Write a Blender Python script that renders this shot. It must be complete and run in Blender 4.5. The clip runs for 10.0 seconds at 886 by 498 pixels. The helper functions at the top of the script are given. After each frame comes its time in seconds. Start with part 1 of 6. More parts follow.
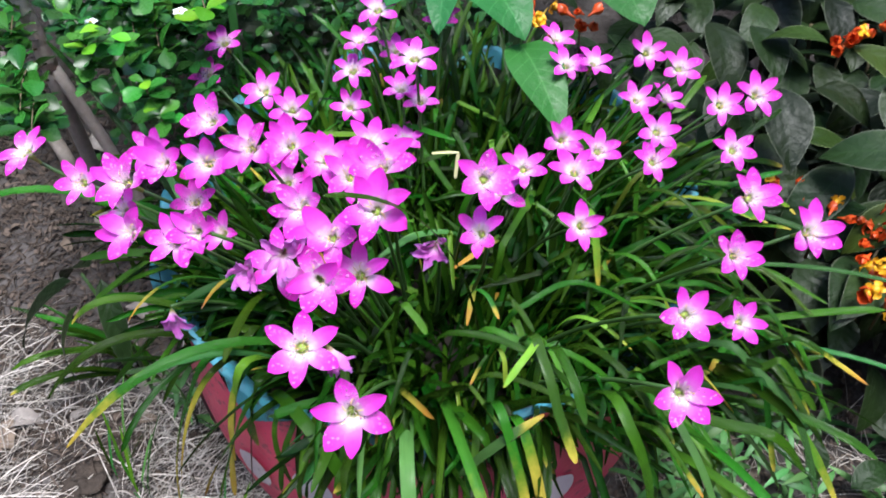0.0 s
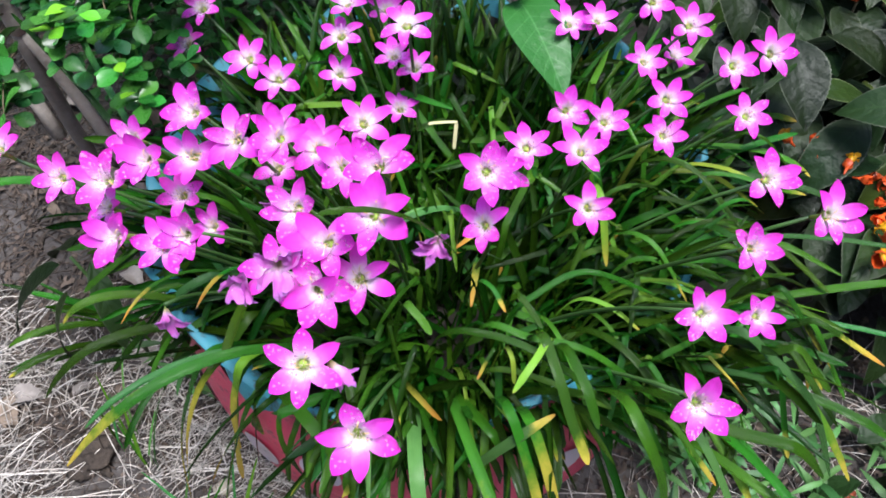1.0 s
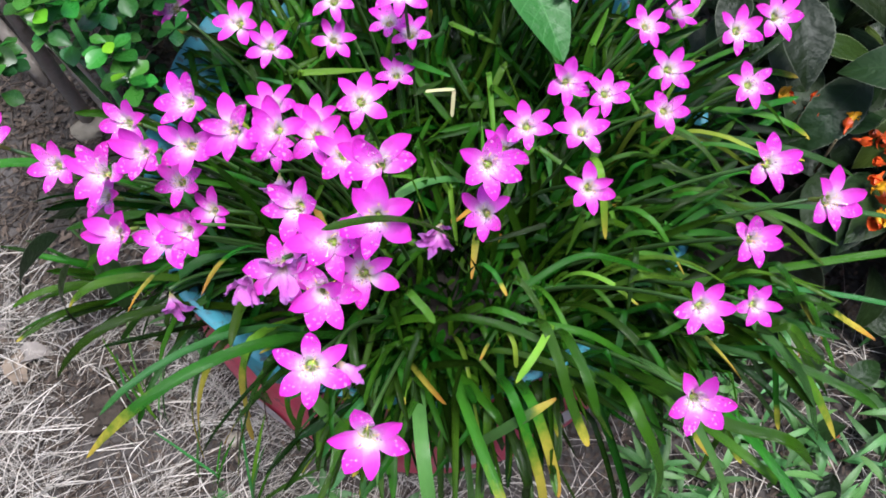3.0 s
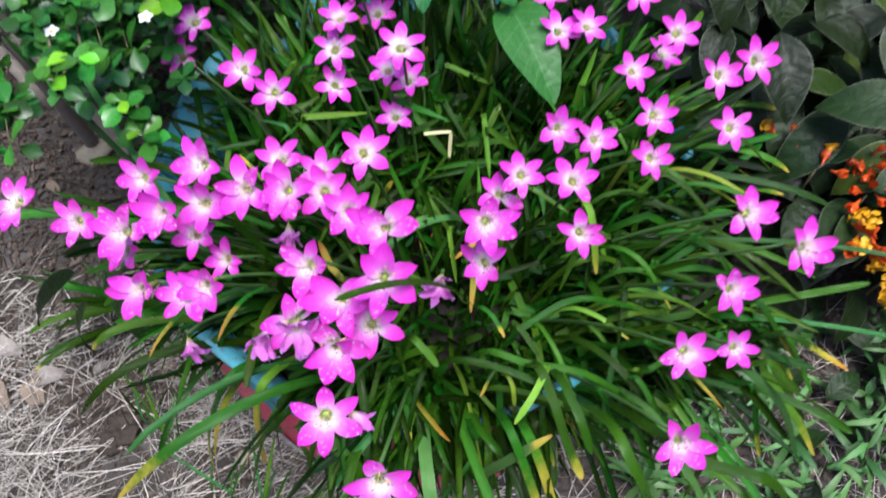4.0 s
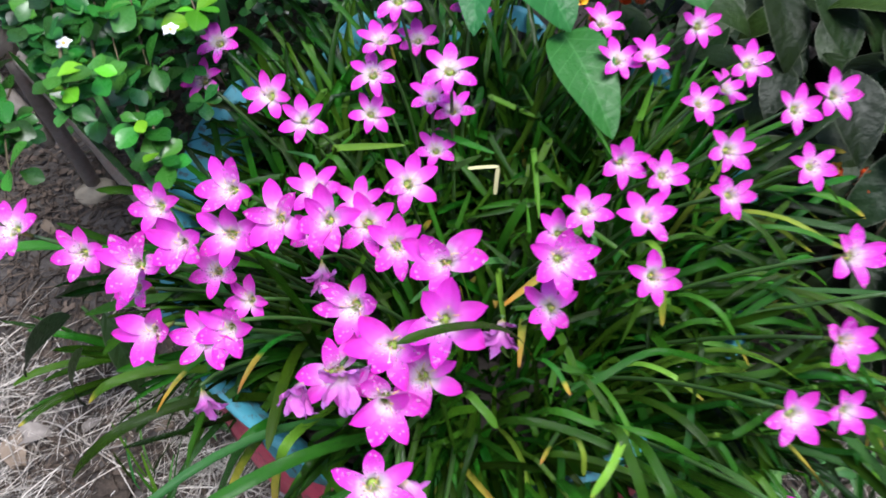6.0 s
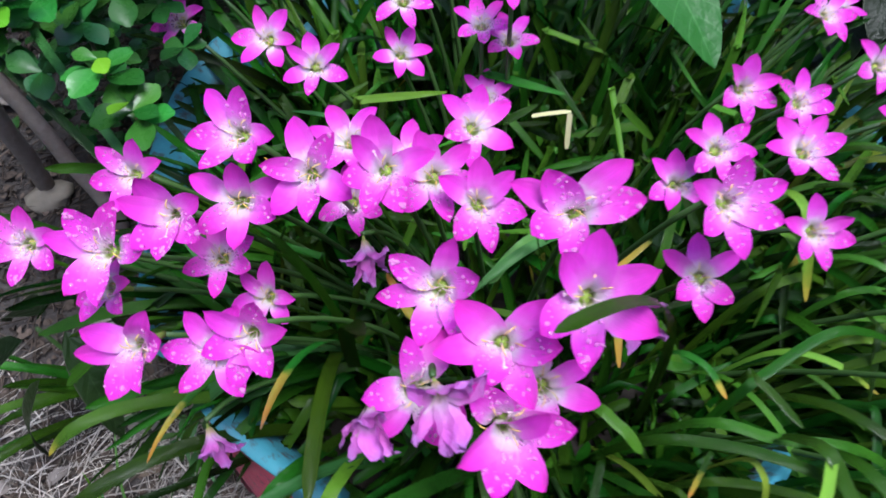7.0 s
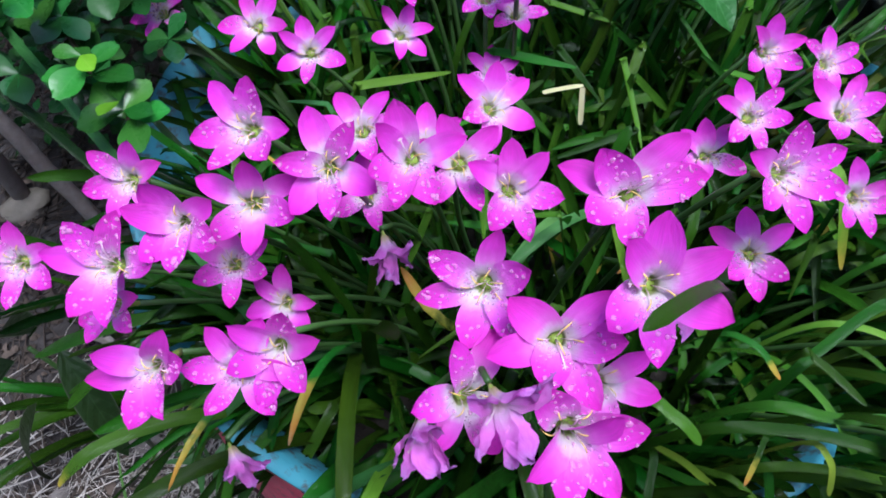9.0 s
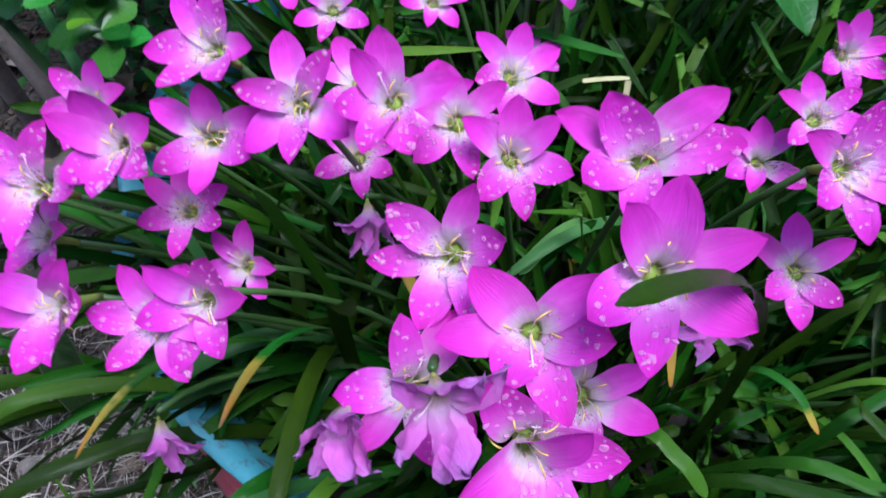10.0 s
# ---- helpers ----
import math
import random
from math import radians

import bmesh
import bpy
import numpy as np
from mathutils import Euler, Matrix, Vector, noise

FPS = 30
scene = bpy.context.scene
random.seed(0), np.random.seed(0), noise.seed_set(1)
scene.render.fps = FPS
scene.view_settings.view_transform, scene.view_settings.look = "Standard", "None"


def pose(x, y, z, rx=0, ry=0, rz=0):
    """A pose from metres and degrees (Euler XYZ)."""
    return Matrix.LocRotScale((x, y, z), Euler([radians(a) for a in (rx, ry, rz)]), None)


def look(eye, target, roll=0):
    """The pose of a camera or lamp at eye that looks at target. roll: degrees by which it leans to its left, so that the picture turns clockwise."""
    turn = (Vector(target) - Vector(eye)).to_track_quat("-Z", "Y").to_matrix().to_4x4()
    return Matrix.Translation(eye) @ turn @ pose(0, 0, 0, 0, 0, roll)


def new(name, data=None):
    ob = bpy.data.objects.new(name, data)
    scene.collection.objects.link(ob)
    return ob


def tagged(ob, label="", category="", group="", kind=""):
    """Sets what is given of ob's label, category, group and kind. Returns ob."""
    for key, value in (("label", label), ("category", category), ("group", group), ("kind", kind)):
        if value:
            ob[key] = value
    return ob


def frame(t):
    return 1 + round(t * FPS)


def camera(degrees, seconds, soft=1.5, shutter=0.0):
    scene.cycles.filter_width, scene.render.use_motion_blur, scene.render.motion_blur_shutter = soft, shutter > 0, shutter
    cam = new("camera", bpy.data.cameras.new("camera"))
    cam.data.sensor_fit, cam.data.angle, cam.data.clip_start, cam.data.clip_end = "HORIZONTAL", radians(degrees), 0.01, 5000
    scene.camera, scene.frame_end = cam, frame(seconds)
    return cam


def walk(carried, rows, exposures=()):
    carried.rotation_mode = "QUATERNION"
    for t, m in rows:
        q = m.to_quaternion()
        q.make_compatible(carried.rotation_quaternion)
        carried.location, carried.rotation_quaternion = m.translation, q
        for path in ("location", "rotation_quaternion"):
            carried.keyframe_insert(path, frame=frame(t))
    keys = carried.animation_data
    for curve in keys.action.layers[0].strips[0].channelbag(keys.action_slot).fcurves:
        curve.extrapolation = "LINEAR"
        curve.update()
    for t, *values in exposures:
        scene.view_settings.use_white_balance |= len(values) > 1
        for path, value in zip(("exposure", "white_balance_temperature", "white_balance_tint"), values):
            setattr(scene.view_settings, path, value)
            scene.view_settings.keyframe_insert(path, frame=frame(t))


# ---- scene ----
cam = camera(59.8, 10.0, 1.7, 0.5)
PATH = [
    (0, (0.0124, -0.0035, 1.0452), (0.0080, 0.3311, 0.6737), -0.90),
    (0.5, (0.0054, 0.0331, 1.0538), (-0.0007, 0.3432, 0.6616), -2.03),
    (1, (0.0084, 0.0713, 1.0645), (0.0052, 0.3624, 0.6580), -2.61),
    (1.5, (0.0096, 0.0985, 1.0777), (0.0111, 0.3675, 0.6562), -2.22),
    (2, (0.0080, 0.1154, 1.0952), (0.0069, 0.3709, 0.6654), -3.21),
    (2.5, (0.0075, 0.1185, 1.1002), (0.0073, 0.3684, 0.6671), -3.30),
    (2.7, (0.0064, 0.1225, 1.1033), (0.0044, 0.3688, 0.6682), -3.46),
    (3.8, (-0.0033, 0.1560, 1.1461), (0.0023, 0.3805, 0.6993), -2.36),
    (4, (0.0015, 0.1627, 1.1757), (0.0032, 0.3904, 0.7306), -3.67),
    (4.5, (0.0148, 0.1609, 1.2247), (0.0167, 0.4025, 0.7870), -3.65),
    (5, (0.0121, 0.1576, 1.2240), (0.0114, 0.4014, 0.7875), -4.08),
    (5.5, (-0.0053, 0.1572, 1.1915), (-0.0047, 0.3990, 0.7538), -3.23),
    (5.7, (-0.0272, 0.1687, 1.1539), (-0.0221, 0.4190, 0.7210), -2.11),
    (6.8, (-0.1180, 0.2520, 0.9372), (-0.0903, 0.5218, 0.5172), -0.01),
    (7, (-0.1312, 0.2692, 0.9174), (-0.0989, 0.5368, 0.4963), -0.56),
    (7.5, (-0.1483, 0.2885, 0.8953), (-0.1097, 0.5519, 0.4721), -1.22),
    (8, (-0.1652, 0.2951, 0.8898), (-0.1178, 0.5527, 0.4639), -1.60),
    (8.5, (-0.1637, 0.2981, 0.8969), (-0.1124, 0.5560, 0.4716), -1.48),
    (9, (-0.1582, 0.2951, 0.8941), (-0.1121, 0.5508, 0.4669), -1.22),
    (9.5, (-0.1341, 0.2988, 0.8644), (-0.1120, 0.5657, 0.4422), -2.30),
    (10, (-0.1203, 0.3012, 0.8228), (-0.1084, 0.5793, 0.4075), -0.48),
]
walk(cam, [(t, look(eye, target, roll)) for t, eye, target, roll in PATH], [(0, 0.74, 6120, 10), (2.5, 0.64, 6120, 10), (4.5, 0.47, 6150, 10), (5.5, 0.52, 6150, 10), (7.0, 0.32, 5800, 12), (8.5, 0.26, 5630, 12), (10.0, 0.1, 5500, 13)])

# ---- sky and sun: bright overcast after rain ----
world = bpy.data.worlds.new("overcast_sky")
scene.world = world
world.use_nodes = True
wn = world.node_tree
sky = wn.nodes.new("ShaderNodeTexSky")
sky.sky_type = "NISHITA"
sky.sun_disc = False
sky.sun_elevation = radians(78)
sky.sun_rotation = radians(137)
sky.air_density, sky.dust_density, sky.ozone_density = 1.0, 1.6, 1.0
wn.nodes["Background"].inputs["Strength"].default_value = 0.25
wn.links.new(sky.outputs["Color"], wn.nodes["Background"].inputs["Color"])
sun = new("sun", bpy.data.lights.new("sun", "SUN"))
sun.data.energy, sun.data.angle, sun.data.color = 4.6, radians(28), (1.0, 0.98, 0.95)
sun.matrix_world = look((0.3, -0.32, 2.0), (0, 0, 0))


# ---- materials ----
def start(name):
    m = bpy.data.materials.new(name)
    m.use_nodes = True
    nt = m.node_tree
    return m, nt, nt.nodes["Principled BSDF"]


def put(nt, socket, value):
    if isinstance(value, bpy.types.NodeSocket):
        nt.links.new(value, socket)
    else:
        socket.default_value = value


def calc(nt, op, a, b=0.0, clamp=False):
    n = nt.nodes.new("ShaderNodeMath")
    n.operation, n.use_clamp = op, clamp
    put(nt, n.inputs[0], a)
    put(nt, n.inputs[1], b)
    return n.outputs[0]


def blend(nt, fac, a, b):
    n = nt.nodes.new("ShaderNodeMix")
    n.data_type = "RGBA"
    put(nt, n.inputs[0], fac)
    put(nt, n.inputs[6], a if isinstance(a, bpy.types.NodeSocket) else (*a, 1))
    put(nt, n.inputs[7], b if isinstance(b, bpy.types.NodeSocket) else (*b, 1))
    return n.outputs[2]


def ramp(nt, fac, stops):
    n = nt.nodes.new("ShaderNodeValToRGB")
    put(nt, n.inputs[0], fac)
    el = n.color_ramp.elements
    while len(el) < len(stops):
        el.new(0.5)
    for e, (at, c) in zip(el, stops):
        e.position, e.color = at, (*c, 1)
    return n.outputs[0]


def span(nt, value, a, b, c=0.0, d=1.0):
    n = nt.nodes.new("ShaderNodeMapRange")
    for i, v in enumerate((value, a, b, c, d)):
        put(nt, n.inputs[i], v)
    return n.outputs[0]


def coords(nt, which="Object", scale=(1, 1, 1)):
    c = nt.nodes.new("ShaderNodeTexCoord")
    m = nt.nodes.new("ShaderNodeMapping")
    m.inputs["Scale"].default_value = scale
    nt.links.new(c.outputs[which], m.inputs["Vector"])
    return m.outputs[0]


def grain(nt, scale, detail=4.0, vector=None, rough=0.6):
    n = nt.nodes.new("ShaderNodeTexNoise")
    n.inputs["Scale"].default_value, n.inputs["Detail"].default_value, n.inputs["Roughness"].default_value = scale, detail, rough
    put(nt, n.inputs["Vector"], vector if vector is not None else coords(nt))
    return n.outputs[0]


def uv_xy(nt):
    u = nt.nodes.new("ShaderNodeUVMap")
    s = nt.nodes.new("ShaderNodeSeparateXYZ")
    nt.links.new(u.outputs[0], s.inputs[0])
    return s.outputs[0], s.outputs[1]


def chance(nt, island):
    if island:
        return nt.nodes.new("ShaderNodeNewGeometry").outputs["Random Per Island"]
    return nt.nodes.new("ShaderNodeObjectInfo").outputs["Random"]


def relief(nt, bsdf, height, strength=0.4, distance=0.002):
    n = nt.nodes.new("ShaderNodeBump")
    n.inputs["Strength"].default_value, n.inputs["Distance"].default_value = strength, distance
    put(nt, n.inputs["Height"], height)
    nt.links.new(n.outputs[0], bsdf.inputs["Normal"])
    return n.outputs[0]


def thin(nt, bsdf, colour, share, normal=None):
    """Lets some of the light through a leaf or petal."""
    t = nt.nodes.new("ShaderNodeBsdfTranslucent")
    put(nt, t.inputs["Color"], colour)
    if normal is not None:
        nt.links.new(normal, t.inputs["Normal"])
    m = nt.nodes.new("ShaderNodeMixShader")
    m.inputs[0].default_value = share
    nt.links.new(bsdf.outputs[0], m.inputs[1])
    nt.links.new(t.outputs[0], m.inputs[2])
    nt.links.new(m.outputs[0], nt.nodes["Material Output"].inputs["Surface"])


def shift(nt, colour, random_value, low, high, hue=0.0):
    h = nt.nodes.new("ShaderNodeHueSaturation")
    put(nt, h.inputs["Color"], colour)
    put(nt, h.inputs["Value"], span(nt, random_value, 0, 1, low, high))
    if hue:
        far = calc(nt, "FRACT", calc(nt, "MULTIPLY", random_value, 7.31))
        put(nt, h.inputs["Hue"], span(nt, far, 0, 1, 0.5 - hue, 0.5 + hue))
    return h.outputs[0]


def petal_material(name, stops, share=0.28):
    m, nt, b = start(name)
    u, v = uv_xy(nt)
    blur = calc(nt, "MULTIPLY", calc(nt, "SUBTRACT", grain(nt, 260, 3), 0.5), 0.14)
    c = ramp(nt, calc(nt, "ADD", v, blur), stops)
    streak = grain(nt, 9.0, 2.0, coords(nt, "UV", (7, 0.2, 1)))
    c = blend(nt, span(nt, streak, 0.4, 0.68, 0.0, 0.5), c, ramp(nt, v, [(0.0, (0.4, 0.38, 0.1)), (0.2, (0.8, 0.6, 0.7)), (0.4, (0.62, 0.1, 0.52)), (1.0, (0.44, 0.015, 0.34))]))
    c = shift(nt, c, chance(nt, False), 0.94, 1.14, 0.008)
    put(nt, b.inputs["Base Color"], c)
    b.inputs["Roughness"].default_value = 0.42
    b.inputs["Specular IOR Level"].default_value = 0.22
    n = relief(nt, b, streak, 0.6, 0.002)
    thin(nt, b, c, share, n)
    return m


def blade_material(name, deep, fresh, island, dry=0.3, share=0.12, rough=0.22, turn=0.45, low=0.4, fade=0.6):
    """Strap leaves: green, some with yellow and tan ends."""
    m, nt, b = start(name)
    u, v = uv_xy(nt)
    r = chance(nt, island)
    c = blend(nt, grain(nt, 30, 3), deep, fresh)
    stripe = grain(nt, 6.0, 2.0, coords(nt, "UV", (9, 0.25, 1)))
    c = blend(nt, span(nt, stripe, 0.4, 0.7, 0.0, 0.45), c, tuple(x * 0.55 for x in deep))
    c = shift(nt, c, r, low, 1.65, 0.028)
    pick = calc(nt, "FRACT", calc(nt, "MULTIPLY", r, 13.7))
    edge = span(nt, pick, 0.0, dry, turn, 1.05)
    wob = calc(nt, "MULTIPLY", calc(nt, "SUBTRACT", grain(nt, 60, 4), 0.5), 0.32)
    old = span(nt, calc(nt, "SUBTRACT", calc(nt, "ADD", v, wob), edge), 0.0, fade)
    straw = ramp(nt, old, [(0.0, (0.17, 0.22, 0.02)), (0.25, (0.36, 0.29, 0.04)), (0.6, (0.42, 0.2, 0.03)), (1.0, (0.2, 0.11, 0.05))])
    c = blend(nt, span(nt, old, 0.0, 0.18), c, straw)
    put(nt, b.inputs["Base Color"], c)
    b.inputs["Roughness"].default_value = rough
    b.inputs["Specular IOR Level"].default_value = 0.22
    n = relief(nt, b, calc(nt, "ADD", stripe, grain(nt, 110, 3)), 0.4, 0.002)
    thin(nt, b, c, share, n)
    return m


def leaf_material(name, deep, fresh, island, vein=(0.2, 0.3, 0.1), rough=0.3, quilt=0.0, share=0.2, spread=(0.6, 1.45), rim=None):
    """Broad leaves with a midrib and side veins."""
    m, nt, b = start(name)
    u, v = uv_xy(nt)
    r = chance(nt, island)
    c = blend(nt, grain(nt, 22, 3), deep, fresh)
    off = calc(nt, "ABSOLUTE", calc(nt, "SUBTRACT", u, 0.5))
    side = calc(nt, "FRACT", calc(nt, "MULTIPLY", calc(nt, "SUBTRACT", v, calc(nt, "MULTIPLY", off, 0.4)), 7.0))
    ridge = calc(nt, "ABSOLUTE", calc(nt, "SUBTRACT", side, 0.5))
    lines = calc(nt, "MAXIMUM", span(nt, ridge, 0.06, 0.0), span(nt, off, 0.025, 0.008))
    c = blend(nt, calc(nt, "MULTIPLY", lines, 0.3), c, vein)
    c = shift(nt, c, r, spread[0], spread[1], 0.02)
    if rim:
        c = blend(nt, span(nt, off, 0.465, 0.49), c, rim)
    put(nt, b.inputs["Base Color"], c)
    b.inputs["Specular IOR Level"].default_value = 0.2 if quilt else 0.34
    put(nt, b.inputs["Roughness"], span(nt, grain(nt, 60, 3), 0.3, 0.7, rough - 0.07, rough + 0.16))
    h = calc(nt, "ADD", calc(nt, "MULTIPLY", ridge, 0.3 * quilt), calc(nt, "MULTIPLY", grain(nt, 85 if quilt else 90, 2), 0.7))
    n = relief(nt, b, h, 0.6 if quilt else 0.25, 0.0045 if quilt else 0.002)
    thin(nt, b, c, share, n)
    return m


def rough_material(name, stops, scale, fine, rough=0.9, bump=0.7, depth=0.01, island=False):
    m, nt, b = start(name)
    a, f = grain(nt, scale, 6), grain(nt, fine, 4)
    c = ramp(nt, calc(nt, "ADD", calc(nt, "MULTIPLY", a, 0.65), calc(nt, "MULTIPLY", f, 0.35)), stops)
    c = shift(nt, c, chance(nt, island), 0.45 if island else 0.75, 1.35 if island else 1.25)
    put(nt, b.inputs["Base Color"], c)
    b.inputs["Roughness"].default_value = rough
    b.inputs["Specular IOR Level"].default_value = 0.25
    relief(nt, b, calc(nt, "ADD", a, calc(nt, "MULTIPLY", f, 0.5)), bump, depth)
    return m


def paint_material(name, colour, worn, rough=0.38, dirt=0.6):
    m, nt, b = start(name)
    a, f = grain(nt, 9, 5), grain(nt, 90, 4)
    c = blend(nt, span(nt, a, 0.35, 0.75, 0.0, 0.55), colour, worn)
    c = blend(nt, span(nt, calc(nt, "ADD", f, calc(nt, "MULTIPLY", calc(nt, "SUBTRACT", grain(nt, 24, 5), 0.5), 0.6)), dirt, dirt + 0.14, 0.0, 0.85), c, (0.06, 0.055, 0.05))
    put(nt, b.inputs["Base Color"], c)
    put(nt, b.inputs["Roughness"], span(nt, a, 0.3, 0.7, rough, rough + 0.3))
    relief(nt, b, calc(nt, "ADD", f, calc(nt, "MULTIPLY", a, 2)), 0.35, 0.003)
    return m


def plain_material(name, colour, rough=0.5, low=0.8, high=1.2, share=0.0):
    m, nt, b = start(name)
    c = blend(nt, grain(nt, 120, 3), tuple(x * 0.75 for x in colour), colour)
    c = shift(nt, c, chance(nt, False), low, high)
    put(nt, b.inputs["Base Color"], c)
    b.inputs["Roughness"].default_value = rough
    if share:
        thin(nt, b, c, share)
    return m


PINK = petal_material("lily_petal", [(0.0, (0.13, 0.2, 0.03)), (0.15, (0.28, 0.37, 0.07)), (0.21, (0.87, 0.84, 0.74)), (0.35, (0.88, 0.7, 0.86)), (0.49, (0.87, 0.2, 0.77)), (0.7, (0.84, 0.065, 0.68)), (1.0, (0.76, 0.03, 0.54))])
FADED = petal_material("faded_petal", [(0.0, (0.4, 0.34, 0.1)), (0.14, (0.66, 0.5, 0.36)), (0.3, (0.76, 0.5, 0.74)), (0.55, (0.72, 0.2, 0.64)), (0.8, (0.64, 0.18, 0.61)), (1.0, (0.58, 0.28, 0.68))], 0.3)
STEM = plain_material("lily_stem", (0.055, 0.125, 0.028), 0.4, 0.7, 1.3, 0.1)
THROAT = plain_material("lily_throat", (0.28, 0.38, 0.06), 0.5)
POLLEN = plain_material("yellow_anther", (0.85, 0.62, 0.14), 0.6)
STYLE = plain_material("pale_style", (0.8, 0.6, 0.66), 0.45)
GREEN_BLADE = blade_material("green_strap_leaf", (0.013, 0.047, 0.003), (0.034, 0.098, 0.005), False, 0.001, low=0.3)
BLADE = blade_material("strap_leaf", (0.01, 0.043, 0.004), (0.043, 0.135, 0.009), False, 0.1, low=0.25)
# Darker copy of strap_leaf: the clump's inner shade is put into its colour.
SHADED_BLADE_MASS = blade_material("shaded_strap_leaf_mass", (0.008, 0.038, 0.003), (0.034, 0.112, 0.006), True, 0.015, low=0.12)
BLUE_BLADE = blade_material("bluish_strap_leaf", (0.03, 0.1, 0.024), (0.065, 0.175, 0.042), False, 0.08)
TIP_BLADE = blade_material("yellow_tipped_leaf", (0.02, 0.085, 0.008), (0.046, 0.15, 0.012), False, 2.2, turn=0.68, fade=0.8)
HALF_BLADE = blade_material("half_yellow_leaf", (0.03, 0.12, 0.01), (0.07, 0.21, 0.014), False, 4.0, turn=0.4, fade=1.1)
YELLOW_BLADE = blade_material("yellowing_strap_leaf", (0.08, 0.18, 0.015), (0.2, 0.29, 0.03), False, 1.5, turn=0.7, fade=1.0)
ORANGE_BLADE = blade_material("orange_ended_leaf", (0.018, 0.075, 0.008), (0.042, 0.14, 0.012), False, 4.0, turn=0.62, fade=0.34)
FRESH_BLADE = blade_material("fresh_strap_leaf", (0.024, 0.086, 0.007), (0.064, 0.176, 0.013), False, 0.05, low=0.3)
PALE_BLADE = blade_material("bleached_strap_leaf", (0.28, 0.28, 0.13), (0.44, 0.42, 0.23), False, 0.001, low=0.9)
SHRUB_LEAF = leaf_material("shrub_leaf", (0.02, 0.105, 0.014), (0.052, 0.2, 0.024), False, (0.09, 0.24, 0.05), 0.25, share=0.24, spread=(0.35, 1.5))
# Bluer, darker version of shrub_leaf; its darkness stands in for shade behind the sprays.
SHADED_SHRUB_MASS = leaf_material("shaded_shrub_leaf_mass", (0.016, 0.085, 0.018), (0.042, 0.165, 0.03), True, (0.07, 0.18, 0.06), 0.24, share=0.16, spread=(0.2, 1.25))
YOUNG_LEAF = leaf_material("young_shrub_leaf", (0.08, 0.3, 0.012), (0.16, 0.44, 0.02), False, (0.25, 0.45, 0.1), 0.3, share=0.35)
DARK_LEAF = leaf_material("bronze_leaf", (0.003, 0.009, 0.002), (0.012, 0.026, 0.006), False, (0.02, 0.042, 0.012), 0.45, quilt=1.0, share=0.08, spread=(0.3, 1.9), rim=(0.06, 0.07, 0.045))
OLIVE_LEAF = leaf_material("olive_leaf", (0.018, 0.033, 0.006), (0.04, 0.066, 0.01), False, (0.06, 0.1, 0.02), 0.36, quilt=1.0, share=0.2, rim=(0.14, 0.18, 0.08))
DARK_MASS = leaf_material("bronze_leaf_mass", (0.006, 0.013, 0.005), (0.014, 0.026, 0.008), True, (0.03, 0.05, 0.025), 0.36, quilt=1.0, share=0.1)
BROAD_LEAF = leaf_material("broad_green_leaf", (0.012, 0.09, 0.016), (0.03, 0.15, 0.03), False, (0.08, 0.28, 0.075), 0.4, quilt=0.4, share=0.25, spread=(0.8, 1.2))
WEED_LEAF = leaf_material("weed_leaf", (0.04, 0.12, 0.03), (0.075, 0.19, 0.05), False, (0.15, 0.3, 0.12), 0.45, share=0.2)
# plaster of the added, unseen walls
PLASTER = rough_material("sky_block_plaster", [(0.2, (0.14, 0.13, 0.11)), (0.8, (0.3, 0.28, 0.24))], 3, 60, 0.9, 0.5, 0.006)
BARK = rough_material("branch_bark", [(0.2, (0.2, 0.165, 0.14)), (0.5, (0.37, 0.32, 0.28)), (0.8, (0.52, 0.47, 0.42))], 14, 120, 0.85, 0.8, 0.006)
TWIG = rough_material("twig_bark", [(0.2, (0.06, 0.05, 0.03)), (0.8, (0.16, 0.13, 0.07))], 40, 200)
SOIL = rough_material("damp_soil", [(0.25, (0.018, 0.015, 0.014)), (0.5, (0.05, 0.043, 0.04)), (0.75, (0.125, 0.112, 0.107))], 7, 70, 0.9, 0.9, 0.02)
POT_SOIL = rough_material("potting_soil", [(0.25, (0.005, 0.0045, 0.004)), (0.75, (0.022, 0.017, 0.013))], 20, 110)
DEBRIS = rough_material("dark_debris", [(0.2, (0.03, 0.022, 0.017)), (0.6, (0.1, 0.075, 0.06)), (0.9, (0.26, 0.21, 0.17))], 20, 160, 0.85, 0.3, 0.002, True)
STRAW = rough_material("dry_straw", [(0.2, (0.2, 0.165, 0.14)), (0.5, (0.48, 0.435, 0.39)), (0.82, (0.76, 0.72, 0.68))], 20, 160, 0.8, 0.3, 0.002, True)
DEAD = rough_material("dead_leaf", [(0.2, (0.1, 0.07, 0.05)), (0.6, (0.22, 0.17, 0.13)), (0.9, (0.38, 0.33, 0.28))], 25, 160, 0.75, 0.5, 0.003)
PALE = rough_material("bleached_leaf", [(0.2, (0.12, 0.1, 0.09)), (0.6, (0.25, 0.22, 0.2)), (0.9, (0.4, 0.37, 0.34))], 25, 160, 0.7, 0.5, 0.003)
CLOD = rough_material("dark_clod", [(0.2, (0.012, 0.01, 0.009)), (0.8, (0.06, 0.045, 0.035))], 40, 160)
STONE = rough_material("pale_stone", [(0.2, (0.2, 0.17, 0.13)), (0.8, (0.42, 0.37, 0.3))], 25, 140, 0.8, 0.4, 0.003)
BRICKRED = rough_material("red_chip", [(0.2, (0.3, 0.06, 0.03)), (0.8, (0.5, 0.13, 0.07))], 25, 140, 0.7, 0.4, 0.003)
